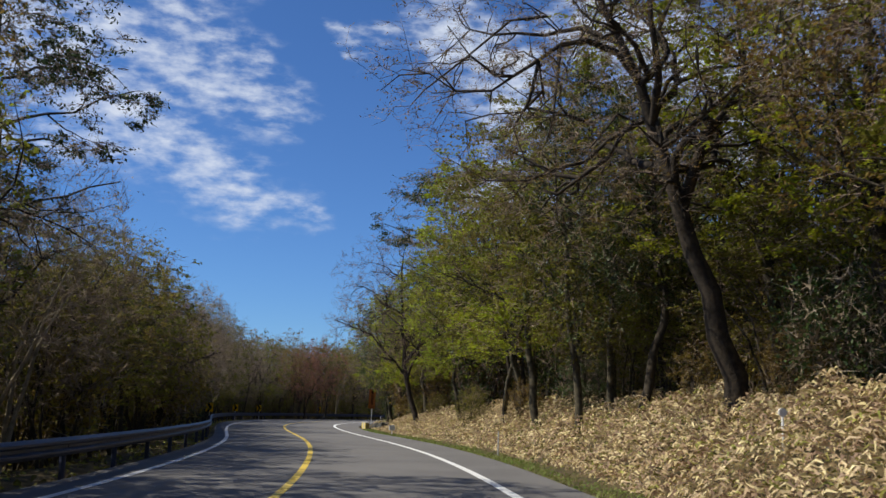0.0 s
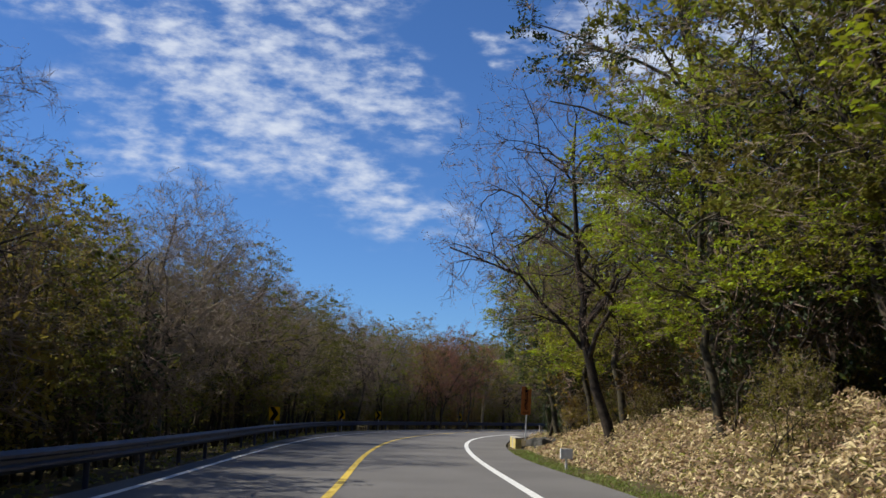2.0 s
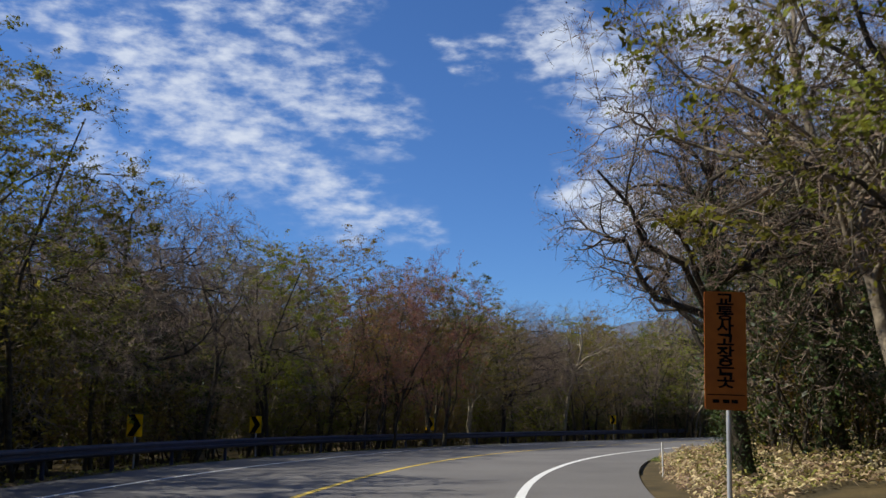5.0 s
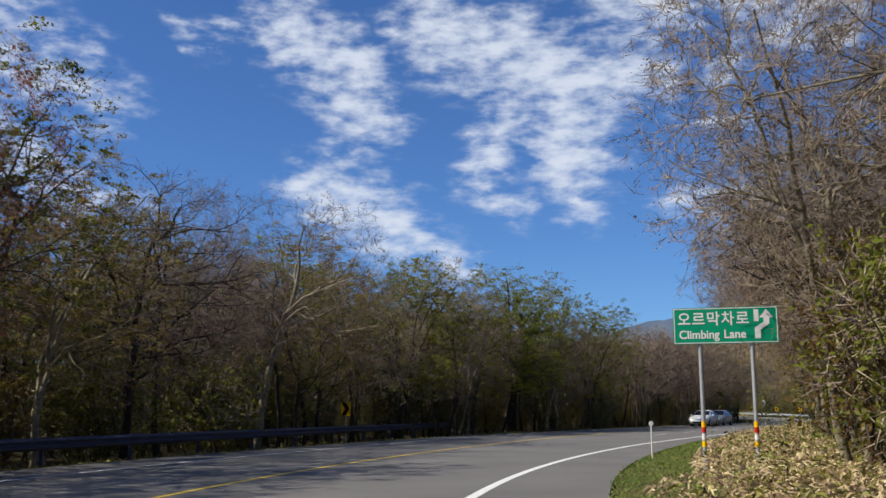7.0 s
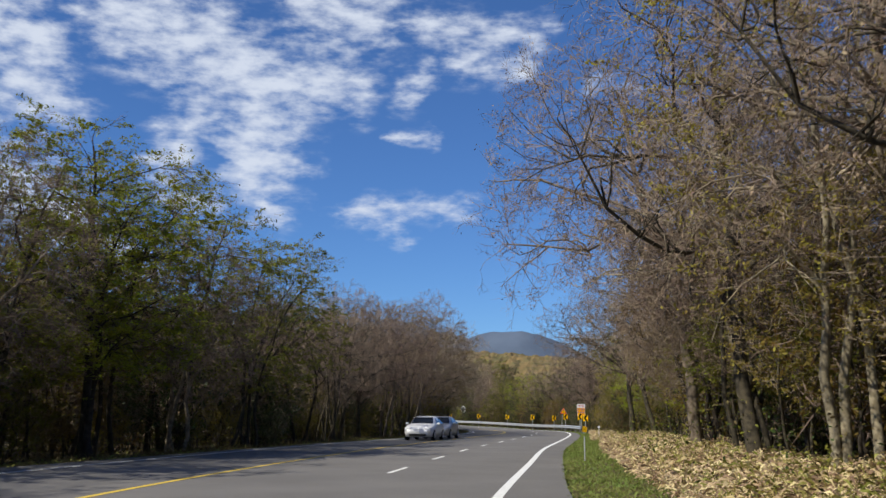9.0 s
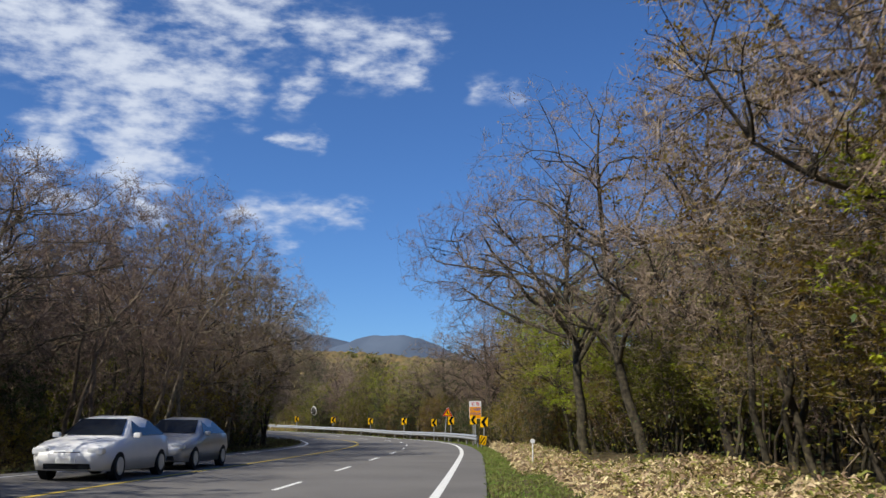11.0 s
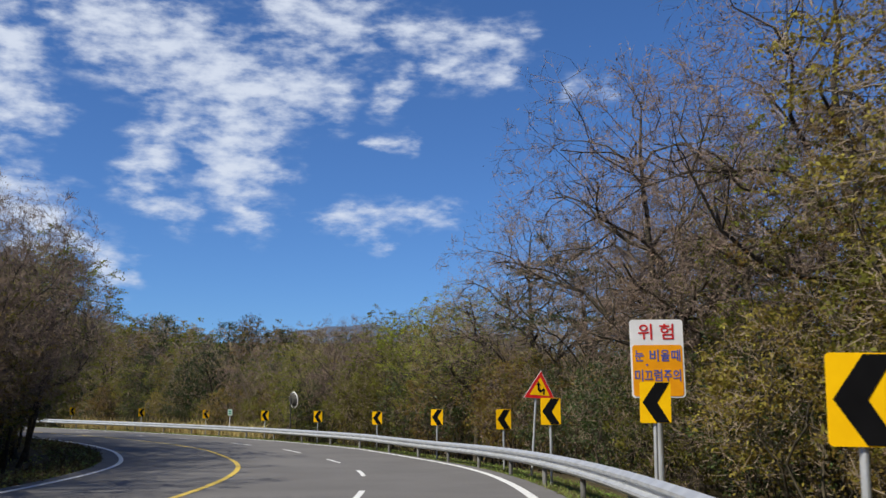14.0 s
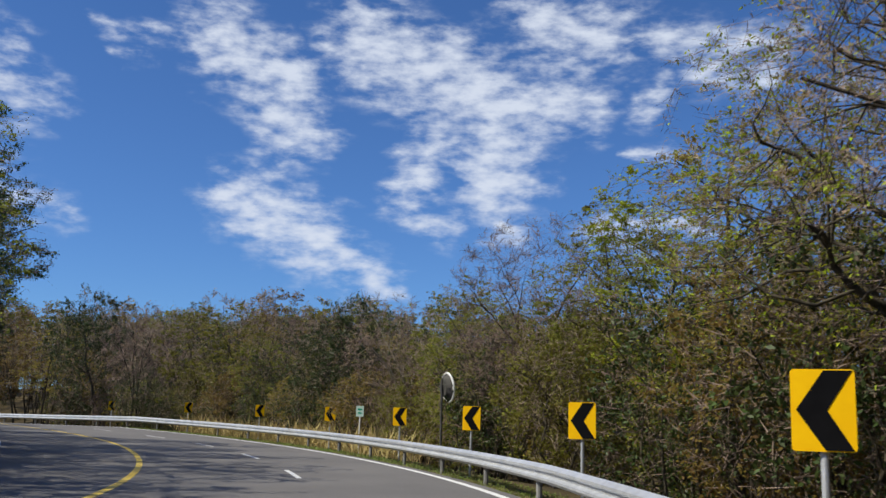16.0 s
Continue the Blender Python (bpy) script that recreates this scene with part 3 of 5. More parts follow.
def green_sign():
    """Large green sign on two poles with banded feet."""
    a = Vector((1.45, 129.06, 0))
    b = Vector((3.27, 127.72, 0))
    mid = (a + b) / 2
    ang = math.degrees(math.atan2(b.y - a.y, b.x - a.x))
    s = thing("direction_sign", pose(mid.x, mid.y, 0.0, 0, 0, ang + 12), "green road sign with white writing and arrow on two poles", "road sign")
    w, h, c = 2.22, 0.8, 3.17
    part("panel", slab(bmesh.new(), rounded(w, h, 0.04, 0, c), -0.02, 0.0), M_SIGN_GREEN, s)
    bm = bmesh.new()
    for cx, cz, sx, sz in ((0, c + h / 2 - 0.025, w - 0.05, 0.018), (0, c - h / 2 + 0.025, w - 0.05, 0.018), (-w / 2 + 0.025, c, 0.018, h - 0.05), (w / 2 - 0.025, c, 0.018, h - 0.05)):
        box(bm, (cx, -0.023, cz), (sx, 0.004, sz))
    part("border", bm, M_SIGN_WHITE, s, "thin white border")
    for k, ch in enumerate("오르막차로"):
        lettering("letter", ch, 0.33, M_SIGN_WHITE, s, -0.87 + 0.31 * k, -0.023, c + 0.13, 0.27, 0.006)
    lettering("word", "Climbing", 0.26, M_SIGN_WHITE, s, -0.56, -0.023, c - 0.2, 0.86, 0.006)
    lettering("word", "Lane", 0.26, M_SIGN_WHITE, s, 0.2, -0.023, c - 0.2, 0.46, 0.006)
    bm = slab(bmesh.new(), [(0.62, c - 0.3), (0.74, c - 0.3), (0.74, c - 0.12), (0.93, c + 0.02), (0.93, c + 0.15), (1.02, c + 0.15), (0.87, c + 0.34), (0.72, c + 0.15), (0.81, c + 0.15), (0.81, c + 0.06), (0.62, c - 0.06)], -0.025, -0.021)
    part("arrow", bm, M_SIGN_WHITE, s, "white arrow")
    part("arrow", box(bmesh.new(), (0.66, -0.023, c + 0.2), (0.1, 0.004, 0.26)), M_SIGN_WHITE, s, "white lane bar")
    for x in (-0.55, 0.55):
        pole = part("pole", rod(bmesh.new(), (x, 0.05, -0.5), (x, 0.05, c + 0.3), 0.045, 12), M_STEEL, s, "grey steel pole")
        for z0, m, lab in ((0.25, M_SIGN_YELLOW, "yellow band"), (0.4, M_SIGN_WHITE, "pale band"), (0.55, M_SIGN_RED, "red band"), (0.67, M_SIGN_YELLOW, "yellow band")):
            part("band", rod(bmesh.new(), (x, 0.05, z0 + 0.3), (x, 0.05, z0 + 0.42), 0.048, 12), m, pole, lab)


green_sign()


def accident_sign():
    """Tall faded orange sign with writing that runs downwards."""
    s = thing("warning_board", pose(-6.0, 89.1, 0.0, 0, 2.0, 4), "tall faded orange warning board with dark writing on a pole", "road sign")
    w, h, c = 0.58, 1.66, 2.3
    part("panel", slab(bmesh.new(), rounded(w, h, 0.04, 0, c), -0.02, 0.0), M_SIGN_RUST, s)
    for k, ch in enumerate("교통사고잦은곳"):
        lettering("letter", ch, 0.22, M_SIGN_BLACK, s, 0, -0.023, c + 0.7 - 0.19 * k, 0.24, 0.006, "dark writing")
    bm = box(bmesh.new(), (0, -0.023, c - 0.62), (w * 0.9, 0.004, 0.012))
    part("rule", bm, M_SIGN_BLACK, s)
    bm = bmesh.new()
    for x in (-0.14, 0.0, 0.12):
        box(bm, (x, -0.023, c - 0.71), (0.09, 0.004, 0.05))
    part("small_print", bm, M_SIGN_BLACK, s, "small print too faint to read")
    part("pole", rod(bmesh.new(), (0.05, 0.05, -0.5), (0.05, 0.05, c + 0.5), 0.035, 12), M_STEEL, s, "grey steel pole")


accident_sign()


def danger_board():
    s = thing("danger_board", pose(65.57, 227.64, -0.3, 0, -0.6, -27), "white and orange danger board with red and blue writing", "road sign")
    w, h, c = 0.84, 1.22, 2.62
    part("panel", slab(bmesh.new(), rounded(w, h, 0.05, 0, c), -0.02, 0.0), M_SIGN_WHITE, s)
    part("field", slab(bmesh.new(), rounded(w - 0.05, h * 0.655, 0.05, 0, c - h * 0.155), -0.025, -0.021), M_SIGN_ORANGE, s, "orange lower field")
    for ch, x in (("위", -0.17), ("험", 0.17)):
        lettering("letter", ch, 0.27, M_SIGN_RED, s, x, -0.025, c + 0.4, 0.22, 0.002, "red letter")
    for k, ch in enumerate(("눈", ".", "비", "올", "때")):
        lettering("letter", ch, 0.2, M_SIGN_BLUE, s, (-0.29, -0.17, -0.05, 0.12, 0.29)[k], -0.028, c + (0.03 if ch != "." else -0.05), 0.14 if ch != "." else 0.03, 0.002, "blue letter")
    for k, ch in enumerate("미끄럼주의"):
        lettering("letter", ch, 0.2, M_SIGN_BLUE, s, -0.3 + 0.15 * k, -0.028, c - 0.28, 0.125, 0.002, "blue letter")
    part("pole", rod(bmesh.new(), (0, 0.06, -0.6), (0, 0.06, c + 0.4), 0.05, 12), M_STEEL, s, "grey steel pole")
    bm = box(bmesh.new(), (0, 0.02, c + 0.3), (w * 0.8, 0.04, 0.05))
    box(bm, (0, 0.02, c - 0.3), (w * 0.8, 0.04, 0.05))
    part("bracket", bm, M_STEEL, s)


danger_board()


def triangle_sign():
    s = thing("warning_sign", pose(69.6, 237.2, -0.3, 0, 4.0, -21), "red-edged yellow triangular sign with a winding arrow", "road sign")
    c = 2.5

    def tri(k, up=0.0):
        r = 0.465 * k
        return [(r * math.cos(radians(a)) * 1.0, c + up + r * math.sin(radians(a))) for a in (90, 210, 330)]

    part("panel", slab(bmesh.new(), tri(1.04), -0.012, 0.0), M_SIGN_WHITE, s)
    part("border", slab(bmesh.new(), tri(1.0), -0.017, -0.0125), M_SIGN_RED, s, "red border")
    part("field", slab(bmesh.new(), tri(0.66), -0.022, -0.0175), M_SIGN_YELLOW, s, "yellow field")
    bm = slab(bmesh.new(), [(0.09, c - 0.13), (0.13, c - 0.13), (0.13, c + 0.0), (0.09, c + 0.04), (0.03, c - 0.02), (0.0, c + 0.02), (-0.02, c + 0.1), (0.02, c + 0.1), (-0.05, c + 0.2), (-0.11, c + 0.1),
                             (-0.07, c + 0.1), (-0.06, c - 0.02), (0.0, c - 0.09), (0.04, c - 0.08), (0.09, c - 0.03)], -0.026, -0.0225)
    part("arrow", bm, M_SIGN_BLACK, s, "black winding arrow")
    part("pole", rod(bmesh.new(), (-0.08, 0.04, -0.5), (-0.08, 0.04, c + 0.2), 0.03, 12), M_STEEL, s, "grey steel pole")


triangle_sign()


def end_marker():
    """Striped plate on the ramped-down end of the rail."""
    s = thing("hazard_marker", pose(59.75, 219.1, 0.0, 0, 12, -30), "black and yellow striped plate on the guard rail end", "road sign")
    part("panel", slab(bmesh.new(), rounded(0.42, 0.52, 0.03, 0, 0.42), -0.015, 0.0), M_SIGN_YELLOW, s)
    for k in (-1, 0, 1):
        x = k * 0.17
        bm = slab(bmesh.new(), [(max(-0.2, min(0.2, x - 0.13)), 0.2), (max(-0.2, min(0.2, x - 0.05)), 0.2), (max(-0.2, min(0.2, x + 0.13)), 0.64), (max(-0.2, min(0.2, x + 0.05)), 0.64)], -0.02, -0.0155)
        part("stripe", bm, M_SIGN_BLACK, s, "black slanting stripe")
    part("stake", rod(bmesh.new(), (0, 0.03, -0.4), (0, 0.03, 0.6), 0.03), M_STEEL, s)


end_marker()


def road_mirror():
    s = thing("traffic_mirror", pose(76.6, 273.8, 0, 0, 0, 0), "white-rimmed round convex traffic mirror on a dark brown pole", "traffic mirror")
    z = float(land(289.0, -9.2))
    tilt = pose(0, 0, 2.75, -7, 0, 100)
    bm = bmesh.new()
    geo = bmesh.ops.create_uvsphere(bm, u_segments=28, v_segments=14, radius=0.42)["verts"]
    bmesh.ops.transform(bm, matrix=tilt @ pose(0, 0, 0, 90) @ Matrix.Diagonal((1, 1, 0.3, 1)), verts=geo)
    part("mirror_dish", bm, M_MIRROR, s, "bright convex mirror")
    bm = bmesh.new()
    ring = [(0.46 * math.cos(k * math.pi / 16), 0.46 * math.sin(k * math.pi / 16)) for k in range(32)]
    for k in range(32):
        (x0, z0), (x1, z1) = ring[k], ring[(k + 1) % 32]
        rod(bm, tilt @ Vector((x0, 0.02, z0)), tilt @ Vector((x1, 0.02, z1)), 0.035, 6)
    part("rim", bm, M_POST_WHITE, s, "white rim")
    part("dish_back", rod(bmesh.new(), tilt @ Vector((0, 0.03, 0)), tilt @ Vector((0, 0.2, 0)), 0.44, 24, 0.26), M_STONE, s, "dark mirror back")
    part("pole", rod(bmesh.new(), tilt @ Vector((0, 0.2, 0)) - Vector((0, 0, 3.6)), tilt @ Vector((0, 0.2, 0.3)), 0.04, 12), M_STONE, s, "dark brown pole")


road_mirror()


def distance_plate():
    s = thing("distance_plate", pose(75.1, 282.0, float(land(297.0, -8.3)), 0, 0, -20), "small pale green distance plate on a white stake", "road sign")
    part("panel", slab(bmesh.new(), rounded(0.3, 0.42, 0.03, 0, 1.72), -0.01, 0.0), M_PLATE_PALE, s)
    bm = box(bmesh.new(), (0, -0.013, 1.79), (0.18, 0.004, 0.07))
    box(bm, (0, -0.013, 1.65), (0.14, 0.004, 0.06))
    part("writing", bm, M_SIGN_GREEN, s, "green writing too small to read")
    part("stake", rod(bmesh.new(), (0, 0.03, -0.3), (0, 0.03, 1.9), 0.025), M_POST_WHITE, s)


distance_plate()


# ---- delineator posts, marker stones, culvert ----
def delineator(u, n, height, knob=True, lean=0.0, grey=False):
    p = place(u, n)
    s = thing("delineator_post", pose(*p, lean, 0, math.degrees(float(heading(u)))), "slim white roadside marker post with a round reflector" if knob else "slim weathered roadside stake", "marker post", "marker posts")
    part("stake", rod(bmesh.new(), (0, 0, -0.2), (0, 0, height), 0.022, 10), M_STEEL if grey else M_POST_WHITE, s)
    if knob:
        bm = rod(bmesh.new(), (0, -0.02, height), (0, 0.02, height), 0.07, 18)
        part("reflector_housing", bm, M_POST_WHITE, s)
        part("reflector", rod(bmesh.new(), (0, -0.026, height), (0, -0.021, height), 0.05, 18), M_LAMP, s, "round glass reflector")
    return s


delineator(141.6, -7.55, 1.0)
delineator(179.4, -8.86, 0.8, False, grey=True)
delineator(101.4, -7.15, 0.85, False)
delineator(31.5, -5.9, 0.8, False, grey=True)
delineator(15.8, -8.0, 0.75)
delineator(214.2, -9.15, 0.85)


def marker_stone(u, n, w, h, label):
    p = place(u, n)
    s = thing("marker_stone", pose(*p, 0, 0, math.degrees(float(heading(u))) + 8), label, "marker stone")
    part("head", box(bmesh.new(), (0, 0, h), (w, 0.08, w * 0.8), bevel=0.015), M_POST_WHITE, s)
    part("stem", box(bmesh.new(), (0, 0.01, h * 0.35), (0.05, 0.05, h * 0.9)), M_POST_WHITE, s)


marker_stone(55.5, -5.55, 0.34, 0.42, "white plate on a short stake in the grass")


def culvert():
    """Low parapet of yellow and pale concrete blocks with a stone-lined ditch behind it."""
    a = float(heading(75))
    p = at(75.5, -5.95)
    s = thing("culvert_parapet", pose(float(p[0]), float(p[1]), 0, 0, 0, math.degrees(a)), "low weathered yellow and white concrete culvert parapet beside a ditch", "parapet")
    for k in range(5):
        bm = box(bmesh.new(), (0, -1.6 + 0.82 * k, 0.12), (0.28, 0.8, 0.5), bevel=0.03)
        part("block", bm, M_CONCRETE if k % 3 == 2 else M_CONC_YELLOW, s)
    part("coping", box(bmesh.new(), (0, 0.05, 0.4), (0.3, 4.2, 0.06), bevel=0.02), M_CONCRETE, s, "pale concrete coping")
    for k in range(9):
        st = box(bmesh.new(), (0, 0, 0), (0.5 + 0.2 * random.random(), 0.45 + 0.3 * random.random(), 0.4 + 0.15 * random.random()), bevel=0.1)
        q = place(70.5 + 0.95 * k, -6.75 - 0.5 * (k % 2) - 0.3 * random.random(), 0.08)
        stone = thing("stone", pose(*q, random.uniform(-20, 20), random.uniform(-20, 20), random.uniform(0, 180)), "dark mossy field stone in the ditch", "stone", "ditch stones")
        part("boulder", st, M_STONE, stone)


culvert()


# ---- cars coming the other way ----
def car(u, n, mat, label):
    p = at(u, n)
    s = thing("car", pose(float(p[0]), float(p[1]), float(p[2]), 0, 0, math.degrees(float(heading(u))) + 180), label, "car")
    L, W = 4.5, 1.78
    # stations along the car (front = +y): y, half width, sill, belt, roof, roof half width
    st = [(2.25, 0.62, 0.42, 0.6, 0.62, 0.5), (2.1, 0.8, 0.25, 0.74, 0.76, 0.7), (1.5, 0.88, 0.2, 0.86, 0.9, 0.75), (0.85, 0.89, 0.2, 0.93, 0.99, 0.72), (0.2, 0.89, 0.2, 0.95, 1.4, 0.6),
          (-0.5, 0.89, 0.2, 0.96, 1.46, 0.6), (-1.2, 0.89, 0.2, 0.97, 1.36, 0.6), (-1.75, 0.87, 0.22, 0.98, 1.06, 0.66), (-2.15, 0.8, 0.3, 0.9, 0.97, 0.66), (-2.25, 0.7, 0.42, 0.7, 0.74, 0.55)]
    V, F = [], []
    for y, w, lo, be, ro, rw in st:
        V += [(-w * 0.93, y, lo), (-w, y, (lo + be) / 2), (-w * 0.97, y, be), (-rw, y, ro - 0.03), (-rw * 0.7, y, ro), (rw * 0.7, y, ro), (rw, y, ro - 0.03), (w * 0.97, y, be), (w, y, (lo + be) / 2), (w * 0.93, y, lo)]
    k = 10
    for i in range(len(st) - 1):
        for j in range(k):
            a, b = i * k + j, i * k + (j + 1) % k
            F.append((a, b, b + k, a + k))
    F += [tuple(range(k - 1, -1, -1)), tuple(range((len(st) - 1) * k, len(st) * k))]
    body = mesh_object("body", V, F, mat, s, smooth_faces=False)
    body.data.shade_smooth()
    glass = lambda pts: mesh_object("window", pts, [tuple(range(len(pts)))], M_GLASS, s, "dark glass")
    glass([(-0.68, 0.86, 1.01), (0.68, 0.86, 1.01), (0.56, 0.24, 1.385), (-0.56, 0.24, 1.385)])
    glass([(0.66, -1.72, 1.085), (-0.66, -1.72, 1.085), (-0.56, -1.24, 1.345), (0.56, -1.24, 1.345)])
    for sx in (-1, 1):
        glass([(sx * 0.875, 0.68, 0.98), (sx * 0.62, 0.16, 1.345), (sx * 0.62, -1.1, 1.335), (sx * 0.872, -1.55, 1.0)][:: sx])
        part("headlight", box(bmesh.new(), (sx * 0.62, 2.1, 0.66), (0.36, 0.22, 0.15), bevel=0.04), M_LAMP, s, "clear headlight")
        part("wing_mirror", box(bmesh.new(), (sx * 0.98, 0.62, 1.0), (0.18, 0.12, 0.13), bevel=0.04), mat, s)
        for y in (1.38, -1.36):
            wheel = part("wheel", rod(bmesh.new(), (sx * 0.7, y, 0.32), (sx * 0.89, y, 0.32), 0.32, 20), M_TYRE, s, "black tyre")
            part("rim", rod(bmesh.new(), (sx * 0.88, y, 0.32), (sx * 0.905, y, 0.32), 0.2, 16), M_STEEL, wheel, "silver rim")
    part("grille", box(bmesh.new(), (0, 2.2, 0.58), (0.62, 0.08, 0.14), bevel=0.02), M_GLASS, s, "dark grille")
    part("bumper_intake", box(bmesh.new(), (0, 2.15, 0.34), (1.05, 0.16, 0.14), bevel=0.02), M_GLASS, s, "dark lower intake")
    part("number_plate", box(bmesh.new(), (0, 2.27, 0.46), (0.44, 0.02, 0.1)), M_POST_WHITE, s, "plain pale plate")


car(208.0, 1.3, M_CAR_WHITE, "white saloon car coming down the other lane")
car(213.6, 1.3, M_CAR_SILVER, "silver-grey car close behind the white saloon")


# ---- trees: trunk and limbs, twigs, leaves ----
def perp(d):
    ref = np.where(np.abs(d[:, 2:3]) < 0.9, np.array([[0.0, 0, 1]]), np.array([[1.0, 0, 0]]))
    a = np.cross(d, ref)
    a /= np.linalg.norm(a, axis=1, keepdims=True) + 1e-9
    return a, np.cross(d, a)


def unit(d):
    return d / (np.linalg.norm(d, axis=-1, keepdims=True) + 1e-9)


def grow(rng, base, d, length, k, wander, up):
    """Branches as polylines of k points."""
    n = len(base)
    pts = np.zeros((n, k, 3))
    pts[:, 0] = base
    d = unit(d)
    for i in range(1, k):
        d = unit(d + rng.normal(0, wander, (n, 3)) + np.array([0, 0, up]))
        pts[:, i] = pts[:, i - 1] + d * (length / (k - 1))[:, None]
    return pts


def tubes(pts, r0, r1, sides):
    n, k, _ = pts.shape
    d = unit(pts[:, -1] - pts[:, 0])
    a, b = perp(d)
    ang = np.arange(sides) * 2 * np.pi / sides
    ring = a[:, None] * np.cos(ang)[None, :, None] + b[:, None] * np.sin(ang)[None, :, None]
    rad = r0[:, None] + (r1 - r0)[:, None] * np.linspace(0, 1, k)[None]
    V = pts[:, :, None] + ring[:, None] * rad[:, :, None, None]
    idx = np.arange(n * k * sides).reshape(n, k, sides)
    nx = np.roll(idx, -1, 2)
    F = np.stack([idx[:, :-1], nx[:, :-1], nx[:, 1:], idx[:, 1:]], -1).reshape(-1, 4)
    return V.reshape(-1, 3), F


def spikes(base, tip, r):
    d = unit(tip - base)
    a, b = perp(d)
    V = np.stack([base + a * r[:, None], base + (-0.5 * a + 0.87 * b) * r[:, None], base + (-0.5 * a - 0.87 * b) * r[:, None], tip], 1)
    i = np.arange(len(base))[:, None] * 4
    F = np.concatenate([i + [0, 1, 3], i + [1, 2, 3], i + [2, 0, 3]])
    return V.reshape(-1, 3), F


def leaf_quads(rng, pos, size, flat):
    n = len(pos)
    nrm = unit(rng.normal(0, 1, (n, 3)) + np.array([0, 0, flat]))
    a, b = perp(nrm)
    t = rng.uniform(0, 2 * np.pi, n)[:, None]
    e, f = a * np.cos(t) + b * np.sin(t), b * np.cos(t) - a * np.sin(t)
    s = size * rng.uniform(0.6, 1.3, n)[:, None]
    V = np.stack([pos - e * s, pos + f * s * 0.45 + nrm * s * 0.2, pos + e * s, pos - f * s * 0.45 + nrm * s * 0.2], 1)
    F = np.arange(n)[:, None] * 4 + np.arange(4)[None]
    return V.reshape(-1, 3), F


def sprout(rng, parents, per, lo, hi, spread, length, k, wander, up, jitter=0.35):
    """Child branches along parent polylines."""
    n, kk, _ = parents.shape
    who = np.repeat(np.arange(n), per)
    t = lo + (hi - lo) * ((np.tile(np.arange(per), n) + rng.uniform(0, 1, n * per)) / per)
    f = t * (kk - 1)
    i = np.clip(f.astype(int), 0, kk - 2)
    w = (f - i)[:, None]
    base = parents[who, i] * (1 - w) + parents[who, i + 1] * w
    along = unit(parents[who, i + 1] - parents[who, i])
    side = rng.normal(0, 1, (len(who), 3))
    side -= along * (side * along).sum(1, keepdims=True)
    d = along + unit(side) * spread
    ln = length * rng.uniform(1 - jitter, 1 + jitter, len(who)) * (1.1 - 0.5 * t)
    return grow(rng, base, d, ln, k, wander, up), who, t


def join(parts):
    """Joined vertices with the triangles and the quads of all the parts."""
    V, T, Q, o = [], [np.zeros((0, 3), int)], [np.zeros((0, 4), int)], 0
    for v, f in parts:
        V.append(v)
        (T if f.shape[1] == 3 else Q).append(f + o)
        o += len(v)
    return np.concatenate(V), np.concatenate(T), np.concatenate(Q)


def slivers(rng, base, tip, w):
    """The finest twigs: one slim pointed blade of wood each."""
    side, _ = perp(unit(tip - base + rng.normal(0, 0.05, base.shape)))
    t = rng.uniform(0, np.pi, len(base))[:, None]
    d = unit(tip - base)
    side = side * np.cos(t) + np.cross(d, side) * np.sin(t)
    V = np.stack([base - side * w, base + side * w, tip], 1).reshape(-1, 3)
    return V, np.arange(len(V)).reshape(-1, 3)


def grow_to(rng, nodes, dirs, rads, targets, k, kink, follow=0.55, most=99.0):
    """Branches that leave the nearest fitting node of the parent wood and curve to their targets."""
    D = targets[:, None] - nodes[None]
    dist = np.linalg.norm(D, axis=2) + 1e-6
    cos = (D * dirs[None]).sum(2) / dist
    i = (dist * (1.75 - cos)).argmin(1)
    p0, p2 = nodes[i], targets
    ln = np.linalg.norm(p2 - p0, axis=1, keepdims=True) + 1e-6
    p2 = p0 + (p2 - p0) * np.minimum(1.0, most * rng.uniform(0.7, 1.2, (len(p0), 1)) / ln)
    ln = np.minimum(ln, most * 1.2)
    ctrl = p0 + unit(dirs[i] * follow + (p2 - p0) / ln) * ln * 0.5
    t = np.linspace(0, 1, k)[None, :, None]
    pts = p0[:, None] * (1 - t) ** 2 + ctrl[:, None] * 2 * t * (1 - t) + p2[:, None] * t * t
    if k > 2:
        a, b = rng.normal(0, 1, (2, len(p0), 1, 3)) * (kink * ln)[:, None]
        pts += a * np.sin(np.pi * t) * 0.8 + b * np.sin(2 * np.pi * t) * 0.8
        pts[:, 1:-1] += rng.normal(0, 0.18, (len(p0), k - 2, 3)) * (kink * ln)[:, None]
    return pts, rads[i]


def nodes_of(pts, r0, r1, first=1):
    """Points, directions and radii along polylines, for the next order of branches."""
    n, k, _ = pts.shape
    d = unit(np.diff(pts, axis=1))
    d = np.concatenate([d, d[:, -1:]], 1)
    rad = r0[:, None] + (r1 - r0)[:, None] * np.linspace(0, 1, k)[None]
    return pts[:, first:].reshape(-1, 3), d[:, first:].reshape(-1, 3), rad[:, first:].ravel()


